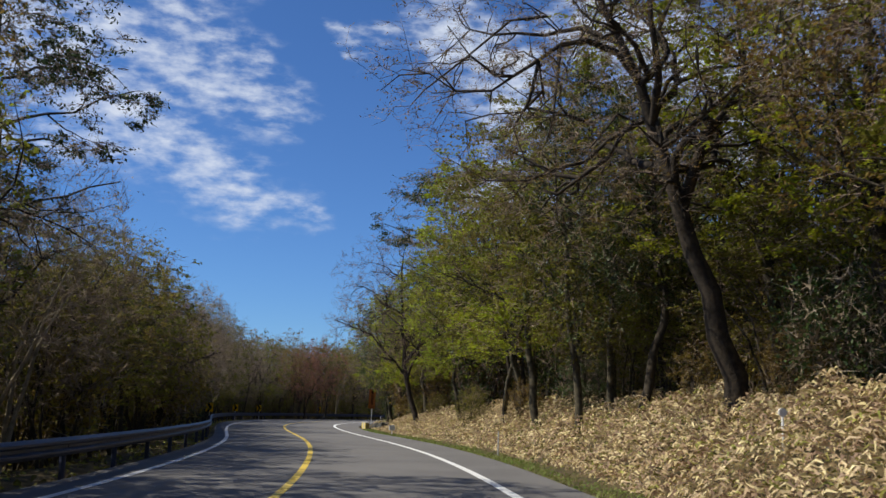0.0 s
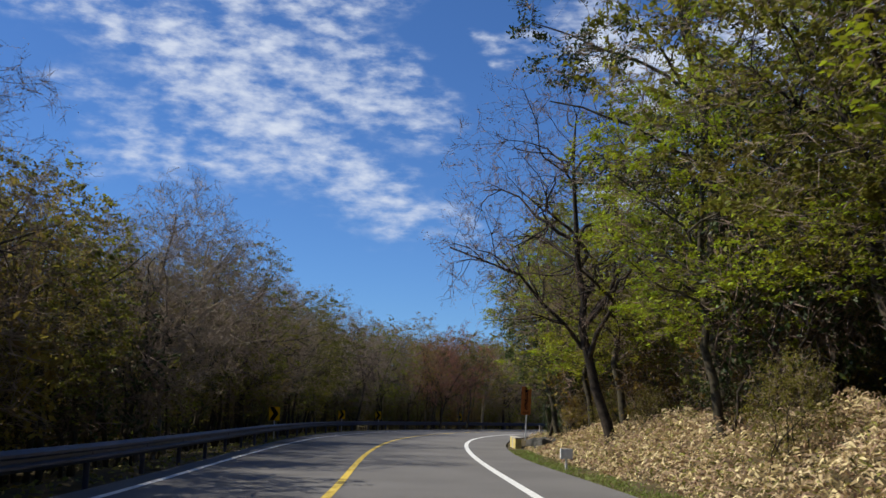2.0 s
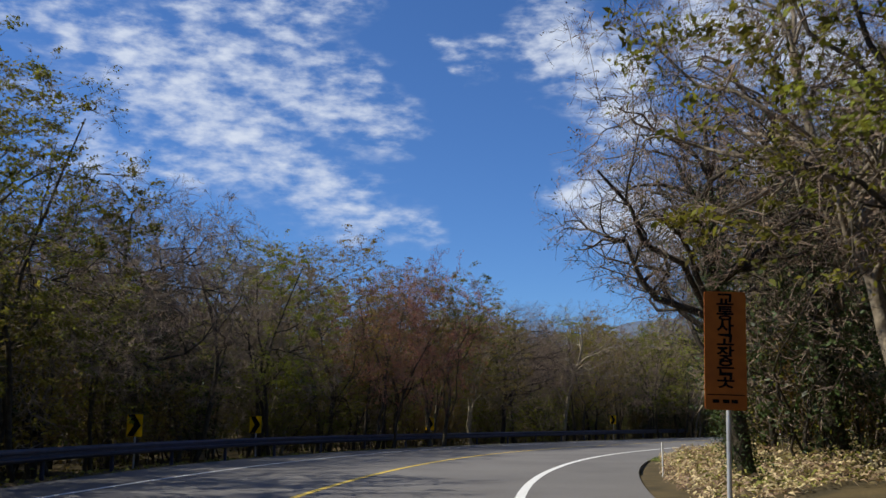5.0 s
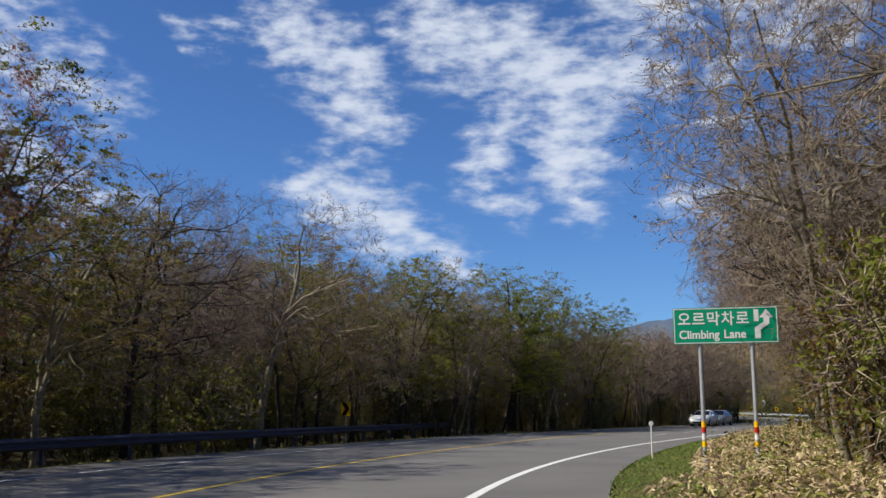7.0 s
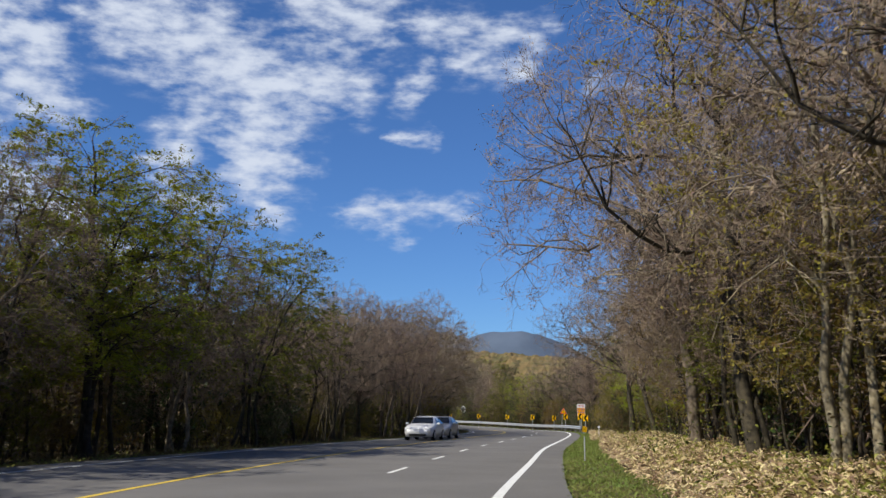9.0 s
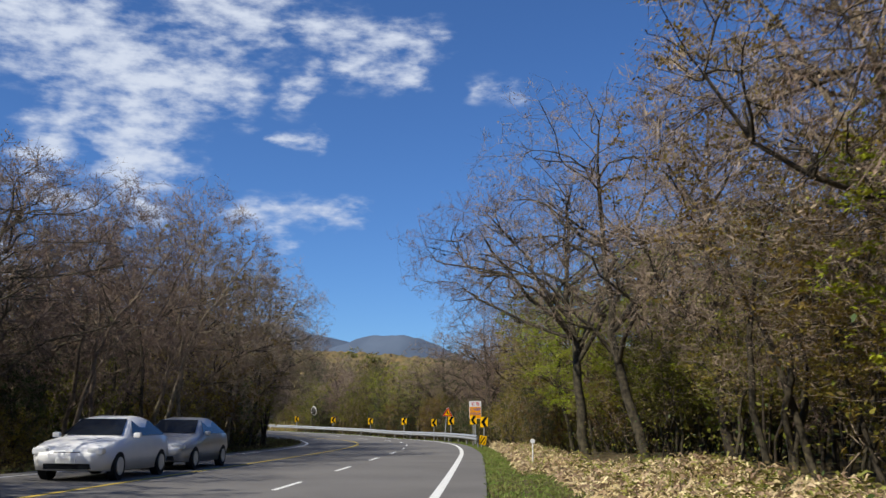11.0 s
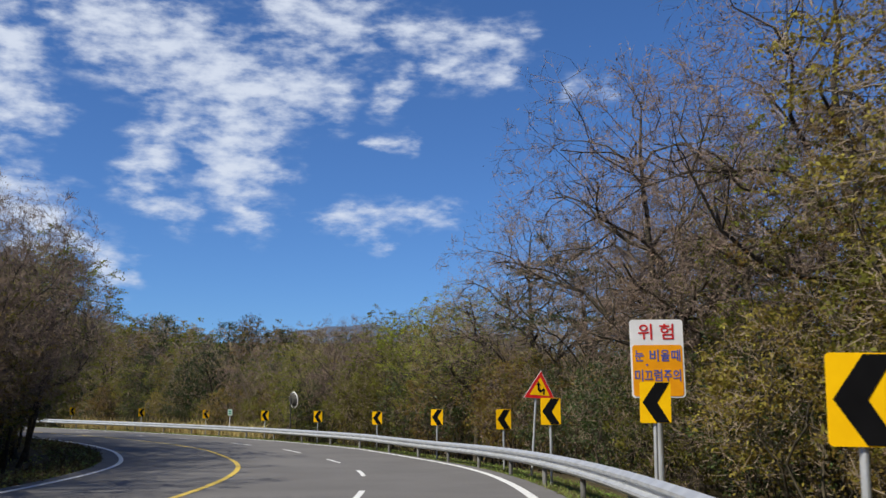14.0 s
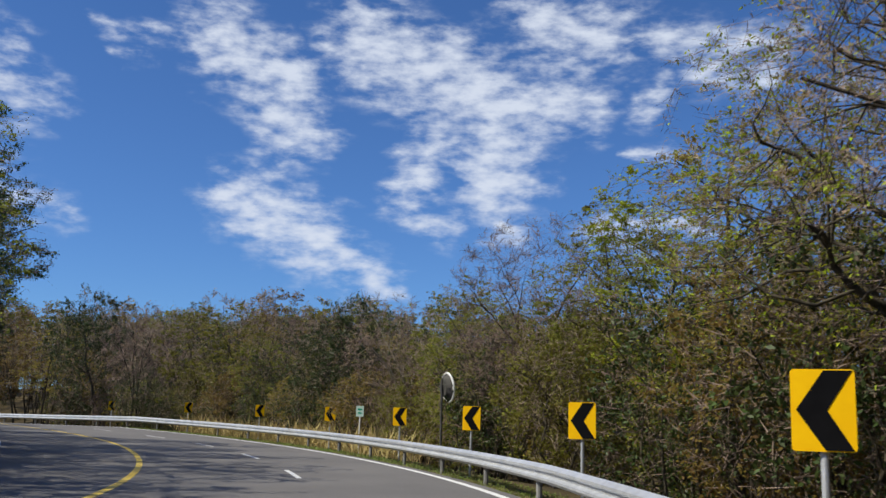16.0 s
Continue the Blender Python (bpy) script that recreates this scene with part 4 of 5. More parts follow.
def in_crown(rng, n, lo, hi, rad, centre, low, lump):
    """Points in a lumpy dome; its lower half is squashed by the factor low."""
    d = unit(rng.normal(0, 1, (n, 3)))
    q = rng.uniform(lo**2, hi**2, n) ** 0.5
    bulge = 1 + 0.16 * np.sin(3.1 * d[:, 0] + lump) * np.sin(2.7 * d[:, 1] + 2 * lump) + 0.1 * np.sin(5.3 * d[:, 0] - 4.1 * d[:, 2] + lump)
    p = d * (q * bulge)[:, None] * np.array(rad)
    p[:, 2] = np.where(p[:, 2] < 0, p[:, 2] * low, p[:, 2])
    return p + np.array(centre)


def tree_shape(seed, h=10.0, fork=0.13, rad=(3.3, 3.2, 4.2), cz=0.58, shift=0.5, lean=0.3, low=0.95, stems=1, r=0.125, limbs=10, n2=44, n3=210, n4=900, sub=7, sub_len=0.36, sub_up=0.1, twig_r=0.007, fine=0.006,
               leaves=2500, leaf=0.022, flat=0.5, layers=0.0, loose=0.45, spread=0.8, kink=0.07, ivy=0, sides=(8, 5, 4), bud_out=0.05, bough=1.0):
    rng = np.random.default_rng(seed)
    lump = rng.uniform(0, 6)
    centre = np.array([shift, 0.0, h * cz])
    rad = np.array(rad, float)
    top = np.repeat([[shift * 0.75 + lean, 0.0, h * cz + rad[2] * 0.62]], stems, 0)
    base = np.zeros((stems, 3))
    if stems > 1:
        base[:, :2] = rng.normal(0, 0.4, (stems, 2))
        top[:, :2] += rng.normal(0, 1, (stems, 2)) * rad[:2] * 0.45
        top[:, 2] *= rng.uniform(0.8, 1.0, stems)
    k = 12
    t = np.linspace(0, 1, k)[None, :, None]
    ctrl = base + np.array([lean * 0.5, 0, h * 0.45]) + rng.normal(0, 0.55, (stems, 3)) * [1, 1, 0]
    trunk = base[:, None] * (1 - t) ** 2 + ctrl[:, None] * 2 * t * (1 - t) + top[:, None] * t * t
    trunk[:, 1:] += np.cumsum(rng.normal(0, 0.085, (stems, k - 1, 3)) * [1, 1, 0.3], 1)
    r0 = np.full(stems, r / stems**0.35)
    wood = [tubes(trunk, r0 * 1.1, r0 * 0.2, sides[0])]
    P, Dn, R = nodes_of(trunk, r0, r0 * 0.2)
    ok = P[:, 2] > fork * h
    P, Dn, R = P[ok], Dn[ok], R[ok]
    # limbs, evenly round the crown
    i = np.arange(limbs) + 0.5
    sz = np.linspace(-0.45, 0.9, limbs)
    az = i * 2.399963 + rng.uniform(0, 6.28) + rng.normal(0, 0.2, limbs)
    c = np.sqrt(1 - sz**2)
    d = np.c_[np.cos(az) * c, np.sin(az) * c, sz] * rad * rng.uniform(0.62, 0.82, limbs)[:, None]
    d[:, 2] = np.where(d[:, 2] < 0, d[:, 2] * low, d[:, 2])
    L1, rp = grow_to(rng, P, Dn, R, centre + d, 8, kink)
    r1 = np.minimum(rp * 0.8, r * 0.36 * bough)
    wood.append(tubes(L1, r1, r1 * 0.28, sides[1]))
    A = [nodes_of(L1, r1, r1 * 0.28), (P[-3:], Dn[-3:], R[-3:])]
    P, Dn, R = (np.concatenate(x) for x in zip(*A))
    tips = in_crown(rng, n2, 0.5, 0.93, rad, centre, low, lump)
    L2, rp = grow_to(rng, P, Dn, R, tips, 6, kink)
    r2 = np.minimum(rp * 0.8, r * 0.16 * bough)
    wood.append(tubes(L2, r2, r2 * 0.3, sides[2]))
    A = [nodes_of(L2, r2, r2 * 0.3), nodes_of(L1[:, 3:], r1 * 0.6, r1 * 0.28)]
    P, Dn, R = (np.concatenate(x) for x in zip(*A))

    def about(n, size):
        """Tips gathered in sprays round the branch ends, the rest loose in the crown."""
        m = int(n * loose)
        near = tips[rng.integers(0, n2, n - m)] + rng.normal(0, 1, (n - m, 3)) * size * np.array([1, 1, layers or 1.0])
        q = np.linalg.norm((near - centre) / rad, axis=1)
        near = centre + (near - centre) * np.where(q > 0.97, rng.uniform(0.82, 1.0, n - m) / q, 1.0)[:, None]
        return np.concatenate([in_crown(rng, m, 0.35, 1.02, rad, centre, low, lump), near])

    L3, rp = grow_to(rng, P, Dn, R, about(n3, spread), 5, kink * 1.4, most=1.7)
    r3 = np.minimum(rp * 0.75, r * 0.065 * bough)
    wood.append(tubes(L3, r3, r3 * 0.35, 3))
    A = [nodes_of(L3, r3, r3 * 0.35), nodes_of(L2[:, 3:], r2 * 0.5, r2 * 0.3)]
    P, Dn, R = (np.concatenate(x) for x in zip(*A))
    t4 = about(n4, spread * 1.15)
    L4, rp = grow_to(rng, P, Dn, R, t4, 3, kink * 1.7, most=0.75)
    twigs = [spikes(L4[:, 0], L4[:, 1], np.full(n4, twig_r)), spikes(L4[:, 1], L4[:, 2], np.full(n4, twig_r * 0.75))]
    S, who, tt = sprout(rng, L4, sub, 0.15, 1.0, 0.75 if not layers else 0.85, sub_len, 2, 0.1, sub_up if not layers else 0.0)
    if layers:
        S[:, 1, 2] = S[:, 0, 2] + (S[:, 1, 2] - S[:, 0, 2]) * 0.35
    twigs.append(slivers(rng, S[:, 0], S[:, 1], fine))
    weight = rng.gamma(0.9, 1.0, n4)[who]
    pick = rng.choice(len(S), leaves, p=weight / weight.sum())
    pos = S[pick, 0] + (S[pick, 1] - S[pick, 0]) * rng.uniform(0.1, 1.1, leaves)[:, None] + rng.normal(0, bud_out, (leaves, 3)) * [1, 1, 0.5 if layers else 1.0]
    if ivy:
        f = rng.uniform(0.25, 8.5, ivy)
        j = np.clip(f.astype(int), 0, k - 2)
        q = trunk[0, j] + (trunk[0, j + 1] - trunk[0, j]) * (f - j)[:, None]
        pos = np.concatenate([pos, q + rng.normal(0, 1, (ivy, 3)) * np.array([0.2, 0.2, 0.2]) * (0.6 + 0.9 * np.abs(np.sin(f * 2.1)))[:, None]])
    return join(wood), join(twigs), join([leaf_quads(rng, pos, leaf, flat)])


def make_mesh(name, vtq, mat, rounded_wood=False):
    V, T, Q = vtq
    me = bpy.data.meshes.new(name)
    me.vertices.add(len(V))
    me.vertices.foreach_set("co", np.asarray(V, np.float32).ravel())
    loops = np.concatenate([T.ravel(), Q.ravel()]).astype(np.int32)
    me.loops.add(len(loops))
    me.loops.foreach_set("vertex_index", loops)
    me.polygons.add(len(T) + len(Q))
    me.polygons.foreach_set("loop_start", np.concatenate([np.arange(len(T)) * 3, len(T) * 3 + np.arange(len(Q)) * 4]).astype(np.int32))
    me.update(calc_edges=True)
    if rounded_wood:
        me.shade_smooth()
    me.materials.append(mat)
    return me


TREE_LABEL = {
    "bare": "bare grey-brown broadleaf tree with fine twigs beside the road",
    "olive": "broadleaf tree just coming into olive-green leaf",
    "tan": "broadleaf tree with bronze spring buds",
    "green": "broadleaf tree with layered sprays of fresh yellow-green leaf",
    "evergreen": "dark evergreen tree with a dense crown",
    "red": "broadleaf tree covered with reddish buds",
    "shrub": "bushy many-stemmed shrub coming into leaf at the wood edge",
    "vase": "wide bare tree with many spreading limbs",
    "ivied": "old tree with ivy-covered trunk and bare branches",
    "overhanging": "dark bare tree leaning out over the bank with layered limbs",
    "budding": "small spreading tree with thin fresh green leaf",
    "leaning": "bare tree leaning over the road with long limbs",
    "pine": "dark pine with flat layered sprays of needles",
}
WIDE = dict(rad=(4.8, 4.6, 4.1), cz=0.6, fork=0.2, r=0.145, limbs=12, n2=70, n3=360, n4=1500, sub=8, kink=0.095, low=0.85, bough=1.45, fine=0.0048, twig_r=0.006)
KINDS = {
    "bare": dict(leaves=6000, leaf=0.027, n4=1300, sub=9),
    "vase": dict(WIDE, leaves=6500, leaf=0.03),
    "olive": dict(n4=900, sub=4, leaves=16000, leaf=0.05, flat=1.2, layers=0.4, loose=0.5),
    "tan": dict(n4=1000, sub=5, leaves=13000, leaf=0.042, flat=0.8, layers=0.6),
    "green": dict(rad=(3.5, 3.4, 4.3), n4=900, sub=4, leaves=16000, leaf=0.055, flat=2.4, layers=0.14, spread=0.85, loose=0.1, low=1.0, n2=64, kink=0.06),
    "evergreen": dict(rad=(2.6, 2.6, 4.2), cz=0.56, n4=900, sub=5, leaves=20000, leaf=0.05, flat=1.0, low=1.0, fork=0.1),
    "red": dict(n4=1100, leaves=11000, leaf=0.036),
    "ivied": dict(WIDE, n4=900, sub=5, fine=0.005, leaves=2500, leaf=0.04, ivy=9000, r=0.22, shift=1.0, low=0.45, cz=0.66),
    "shrub": dict(h=4.0, rad=(1.6, 1.6, 1.85), cz=0.5, fork=0.05, low=1.0, stems=6, r=0.05, limbs=12, n2=44, n3=150, n4=480, sub=3, sub_len=0.34, leaves=6500, leaf=0.042, spread=0.45, sides=(4, 3, 3), shift=0.1, lean=0.0, sub_up=0.2),
    "overhanging": dict(WIDE, rad=(4.8, 4.2, 3.9), cz=0.66, shift=2.4, lean=1.5, layers=0.35, loose=0.4, leaves=9000, leaf=0.034, r=0.24, limbs=13, low=0.9, n4=2000),
    "budding": dict(WIDE, rad=(3.6, 3.6, 4.0), leaves=8000, leaf=0.042, flat=1.5, layers=0.35, r=0.16),
    "leaning": dict(WIDE, rad=(6.0, 5.0, 3.6), cz=0.69, shift=1.3, lean=-0.7, low=0.6, fork=0.3, leaves=6000, leaf=0.026, r=0.19, kink=0.1, n2=90, n3=460, n4=2400, sub=9, limbs=15),
    "pine": dict(rad=(3.4, 3.2, 4.0), cz=0.62, limbs=14, n2=40, n3=200, n4=900, sub=9, sub_len=0.24, fine=0.011, leaves=15000, leaf=0.042, flat=0.6, layers=0.09, spread=0.62, loose=0.0, fork=0.25, low=0.9, kink=0.08, bud_out=0.07),
}
for _other, _like in (("ivied", "evergreen"), ("leaning", "bare"), ("vase", "bare"), ("budding", "green"), ("overhanging", "tan"), ("pine", "evergreen")):
    LEAF[_other] = LEAF[_like]
SHRUB_LEAF = [LEAF["olive"], LEAF["tan"], LEAF["evergreen"]]
TEMPLATES, SHAPES = {}, {}


def shape(kind, level, variant):
    key = (kind, level, variant)
    if key not in SHAPES:
        kw = dict(KINDS[kind])
        if kind not in ("overhanging", "leaning", "shrub", "ivied"):
            kw["lean"], kw["shift"] = 0.25 + 0.3 * variant, 0.3 + 0.35 * variant
        if kind in ("bare", "tan", "olive", "red"):
            kw["stems"] = (2, 4, 3)[variant]
        if level == 1:
            kw.update(n2=32, n3=130, n4=460, sub=kw.get("sub", 7) - 1, sub_len=0.55, fine=0.011, twig_r=0.014, leaves=int(kw["leaves"] * 0.4), leaf=max(0.045, kw["leaf"] * 1.55), sides=(6, 4, 3))
        if level == 2:
            kw.update(n2=14, n3=44, n4=150, sub=6, sub_len=0.8, fine=0.026, twig_r=0.03, leaves=int(350 + kw["leaves"] * 0.075), leaf=max(0.11, kw["leaf"] * 2.6), sides=(4, 3, 3), limbs=6, ivy=0, layers=0.4 if kw.get("layers") else 0.0, bud_out=0.12)
        SHAPES[key] = tree_shape(sum(ord(c) for c in kind) * 13 + variant * 101 + level * 7, **kw)
    return SHAPES[key]


def template(kind, level, variant):
    key = (kind, level, variant)
    if key not in TEMPLATES:
        wood, twigs, leaves = shape(kind, level, variant)
        bark = M_BARK_PALE if (variant == 2 and kind in ("bare", "tan", "vase", "leaning")) else M_BARK
        TEMPLATES[key] = (make_mesh("trunk", wood, bark, True), make_mesh("twig_spray", twigs, M_TWIG_RED if kind == "red" else M_TWIG), make_mesh("foliage", leaves, SHRUB_LEAF[variant] if kind == "shrub" else LEAF[kind]))
    return TEMPLATES[key]


def joined_template(kind, level, variant):
    """The same tree as one mesh, for the wood that nobody could count."""
    key = (kind, level, variant, "joined")
    if key not in TEMPLATES:
        parts3 = shape(kind, level, variant)
        V, T, Q, o = [], [], [], 0
        for v, t, q in parts3:
            V.append(v)
            T.append(t + o)
            Q.append(q + o)
            o += len(v)
        me = make_mesh("wood_mass", (np.concatenate(V), np.concatenate(T), np.concatenate(Q)), M_BARK)
        me.materials.append(M_TWIG_RED if kind == "red" else M_TWIG)
        me.materials.append(SHRUB_LEAF[variant] if kind == "shrub" else LEAF[kind])
        slot = np.concatenate([np.full(len(t), i) for i, t in enumerate(T)] + [np.full(len(q), i) for i, q in enumerate(Q)])
        me.polygons.foreach_set("material_index", slot.astype(np.int32))
        TEMPLATES[key] = me
    return TEMPLATES[key]


def plant_mass(wood, kind, level, variant, pos, turn, size, tall=1.0):
    ob = new("wood_mass", joined_template(kind, level, variant))
    ob.parent = wood
    ob.matrix_world = Matrix.Translation(pos) @ Matrix.Rotation(turn, 4, "Z") @ Matrix.Diagonal((size, size, size * tall, 1))
    return tagged(ob, kind="stuff")


def plant(kind, level, variant, pos, turn, size, group, tall=1.0, label=""):
    meshes = template(kind, level, variant)
    ob = thing("shrub" if kind == "shrub" else "tree", Matrix.Translation(pos) @ Matrix.Rotation(turn, 4, "Z") @ Matrix.Diagonal((size, size, size * tall, 1)), label or TREE_LABEL[kind], "shrub" if kind == "shrub" else "tree", group)
    for name, me in zip(("trunk", "twig_spray", "foliage"), meshes):
        c = new(name, me)
        c.parent = ob
        if name != "trunk":
            tagged(c, kind="stuff")
    return ob


def choose(rng, weights):
    names = list(weights)
    w = np.array([weights[k] for k in names], float)
    return names[rng.choice(len(names), p=w / w.sum())]


MIX_LEFT_FIRST = dict(vase=0.22, bare=0.3, olive=0.3, tan=0.18)
MIX_LEFT_MIDDLE = dict(olive=0.6, tan=0.18, bare=0.12, green=0.1)
MIX_LEFT_LAST = dict(bare=0.46, vase=0.34, tan=0.12, olive=0.08)
MIX_LEFT_END = dict(olive=0.4, evergreen=0.22, tan=0.2, bare=0.18)
MIX_RIGHT_FIRST = dict(green=0.14, olive=0.44, tan=0.2, vase=0.08, evergreen=0.14)
MIX_RIGHT_MIDDLE = dict(vase=0.46, bare=0.32, tan=0.1, olive=0.12)
MIX_RIGHT_SUNNY = dict(green=0.62, olive=0.3, tan=0.08)
MIX_RIGHT_LAST = dict(olive=0.48, tan=0.26, bare=0.22, green=0.04)
MIX_RIGHT_END = dict(olive=0.28, tan=0.2, bare=0.34, evergreen=0.18)


def mix_for(u, right):
    if not right:
        return MIX_LEFT_FIRST if u < 152 else (MIX_LEFT_MIDDLE if u < 194 else (MIX_LEFT_LAST if u < 279 else MIX_LEFT_END))
    return MIX_RIGHT_FIRST if u < 88 else (MIX_RIGHT_MIDDLE if u < 205 else (MIX_RIGHT_SUNNY if u < 249 else (MIX_RIGHT_LAST if u < 300 else MIX_RIGHT_END)))


wood_right = knots((-40, -9.4), (30, -9.4), (60, -8.2), (80, -8.0), (98, -8.8), (120, -10.0), (140, -13.2), (160, -12.3), (180, -12.6), (194, -13.4), (206, -14.0), (216, -13.8), (230, -13.0), (244, -12.6), (256, -12.4), (264, -11.2), (300, -11.0), (424, -11.0))
right_size = knots((-40, 1.25), (60, 1.2), (90, 1.08), (120, 1.08), (200, 1.1), (212, 0.88), (226, 0.98), (238, 1.06), (247, 1.22), (255, 1.2), (260, 1.0), (270, 0.92), (280, 0.86), (290, 0.85), (300, 0.8), (310, 0.7), (320, 0.74), (330, 0.88), (340, 1.0), (350, 1.14), (365, 1.15), (424, 1.0))
left_size = knots((-40, 1.0), (8, 0.95), (20, 0.68), (50, 0.7), (60, 0.86), (74, 0.92), (84, 0.9), (100, 1.02), (115, 1.1), (135, 1.06), (150, 1.0), (164, 1.08), (184, 1.15), (194, 1.05), (201, 0.85), (209, 0.88), (217, 1.18), (224, 1.15), (236, 1.05), (246, 0.95), (254, 0.8), (262, 0.82), (278, 0.95), (292, 0.95), (330, 0.9), (424, 0.8))


# trees that stand out: kind, form, station, offset, turn, size
CHOSEN = [
    ("overhanging", 0, 21.5, -9.5, 0.1, 1.15), ("vase", 0, 214.0, -15.0, 0.5, 1.15), ("evergreen", 0, 27.5, -9.2, 0, 1.15), ("green", 1, 35.7, -8.2, 0.3, 1.2), ("olive", 0, 29.8, -8.4, 0.0, 1.25), ("olive", 2, 41.0, -8.6, 0.0, 1.2), ("vase", 1, 60.2, -7.8, 0.3, 1.2),
    ("green", 0, 51.5, -8.6, 0.2, 0.95), ("green", 2, 55.5, -10.0, 0.0, 1.1), ("green", 1, 47.0, -10.5, 0.4, 1.1), ("budding", 2, 104.5, -10.2, 0.0, 0.6), ("ivied", 1, 98.5, -10.8, 0.4, 1.0), ("bare", 0, 103.0, -13.5, 0.0, 1.1), ("evergreen", 1, 101.0, -12.6, 0.0, 0.95), ("pine", 0, 53.0, -8.8, 0.0, 1.5), ("evergreen", 0, 106.0, -11.2, 0.0, 0.85), ("ivied", 0, 95.6, -8.4, 0.9, 0.82),
    ("ivied", 2, 101.0, -9.0, -1.2, 0.82), ("vase", 0, 112.0, -11.4, -0.3, 1.25), ("vase", 1, 217.5, -12.9, 0.3, 1.25), ("leaning", 2, 129.0, -15.0, 0.3, 0.95), ("leaning", 1, 224.0, -11.5, 0.1, 1.1),
    ("olive", 0, 30.0, -11.2, 0, 1.3), ("tan", 2, 38.5, -10.6, 0.4, 1.3), ("green", 2, 24.5, -11.8, 0.5, 1.4), ("green", 0, 18.5, -12.0, 0.0, 1.35), ("evergreen", 1, 229.0, -15.5, 0, 0.75),
    ("vase", 0, 170.3, -12.6, 0.2, 1.35), ("vase", 2, 182.0, -12.8, 0.2, 1.5), ("vase", 1, 275.5, -13.4, 0.2, 1.1), ("vase", 1, 263.0, -12.4, 0.0, 1.2),
    ("vase", 0, 257.0, -14.0, 0.0, 1.3), ("bare", 0, 260.5, -13.6, 0.0, 1.2), ("bare", 1, 266.5, -14.2, 0.0, 1.15), ("olive", 0, 253.5, -13.2, 0.0, 0.8), ("evergreen", 0, 283.0, 7.6, 0.0, 1.0), ("olive", 2, 292.0, 7.4, 0.0, 1.05), ("tan", 0, 287.5, 7.2, 0.0, 1.05), ("olive", 0, 278.5, 7.4, 0.0, 0.95), ("vase", 0, 269.5, -16.0, 0.5, 1.25), ("pine", 2, 271.5, -13.2, 0.0, 0.95), ("olive", 0, 188.0, 8.6, 0.0, 1.3), ("olive", 1, 181.0, 8.9, 0.4, 1.25), ("vase", 1, 247.0, 6.8, 0.0, 1.1), ("ivied", 1, 242.5, 7.4, 0.0, 1.0), ("olive", 2, 196.0, 7.8, 0.2, 1.15), ("olive", 0, 175.0, 9.4, 0.0, 1.2), ("evergreen", 2, 246.5, -11.9, 0.0, 0.5), ("green", 0, 236.0, -13.2, 0.0, 0.85), ("green", 2, 240.5, -13.2, 0.3, 0.95), ("green", 1, 232.0, -14.2, 0.0, 0.8), ("green", 2, 228.5, -15.0, 0.2, 0.8), ("green", 0, 64.5, -9.2, 0.0, 1.15), ("green", 1, 68.5, -9.8, 0.3, 1.1), ("vase", 0, 272.0, 7.6, 0.0, 0.8),
    ("pine", 1, 309.0, 7.6, 0.0, 1.3), ("evergreen", 2, 297.5, 7.6, 0.0, 1.1), ("evergreen", 1, 303.0, 7.4, 0.0, 1.1), ("pine", 0, 18.0, 6.4, 0.2, 1.05), ("budding", 0, 277.5, -10.6, 0.0, 0.82),
]


def front_row():
    rng = np.random.default_rng(5)
    for right in (False, True):
        u = -6.0
        while u < (415 if right else 350):
            n = float(wood_right(u) if right else wood_left(u)) + (-1 if right else 1) * rng.uniform(0, 1.6)
            kind = choose(rng, mix_for(u, right))
            size = rng.uniform(0.9, 1.08) * float(right_size(u) if right else left_size(u))
            toward = float(heading(u)) + (math.pi if right else 0.0)
            if any(abs(u - c[2]) < 2.3 and (c[3] < 0) == right for c in CHOSEN):
                u += 1.5
                continue
            if right and 205 < u < 227:
                n -= 3.5
            if right and 96 < u < 130:
                kind = "vase" if rng.uniform() < 0.6 else "bare"
            if right and 113 < u < 127:
                n -= 4.0
            plant(kind, 0 if u < 300 else 1, 2 if right and 120 < u < 256 and rng.uniform() < 0.4 else int(rng.integers(0, 3)), place(u, n, -0.1), toward + rng.uniform(-0.7, 0.7), size, "trees along the road", rng.uniform(0.92, 1.08))
            u += rng.uniform(3.4, 4.8) if u < 310 else rng.uniform(5, 7)


def wood_place(u, right, depth):
    """A place in the wood, depth metres behind its edge, or None where the road bends back."""
    n = float(wood_right(u) if right else wood_left(u)) + (-1 if right else 1) * depth
    p = place(u, n, -0.1)
    return None if np.hypot(PX - p[0], PY - p[1]).min() < abs(n) - 1.5 else p


def second_row():
    rng = np.random.default_rng(9)
    for right in (False, True):
        u = -5.0
        while u < (330 if right else 300):
            p = wood_place(u, right, 3.4 + rng.uniform(-1.2, 1.2))
            size = rng.uniform(0.88, 1.06) * float(right_size(u) if right else left_size(u))
            if p is not None and not (right and 103 < u < 130):
                plant(choose(rng, mix_for(u, right)), 0 if right and u < 290 else 1, int(rng.integers(0, 3)), p, rng.uniform(0, 6.28), size, "trees within the wood", rng.uniform(0.92, 1.08))
            u += rng.uniform(5.0, 7.5) if right else rng.uniform(3.8, 5.4)


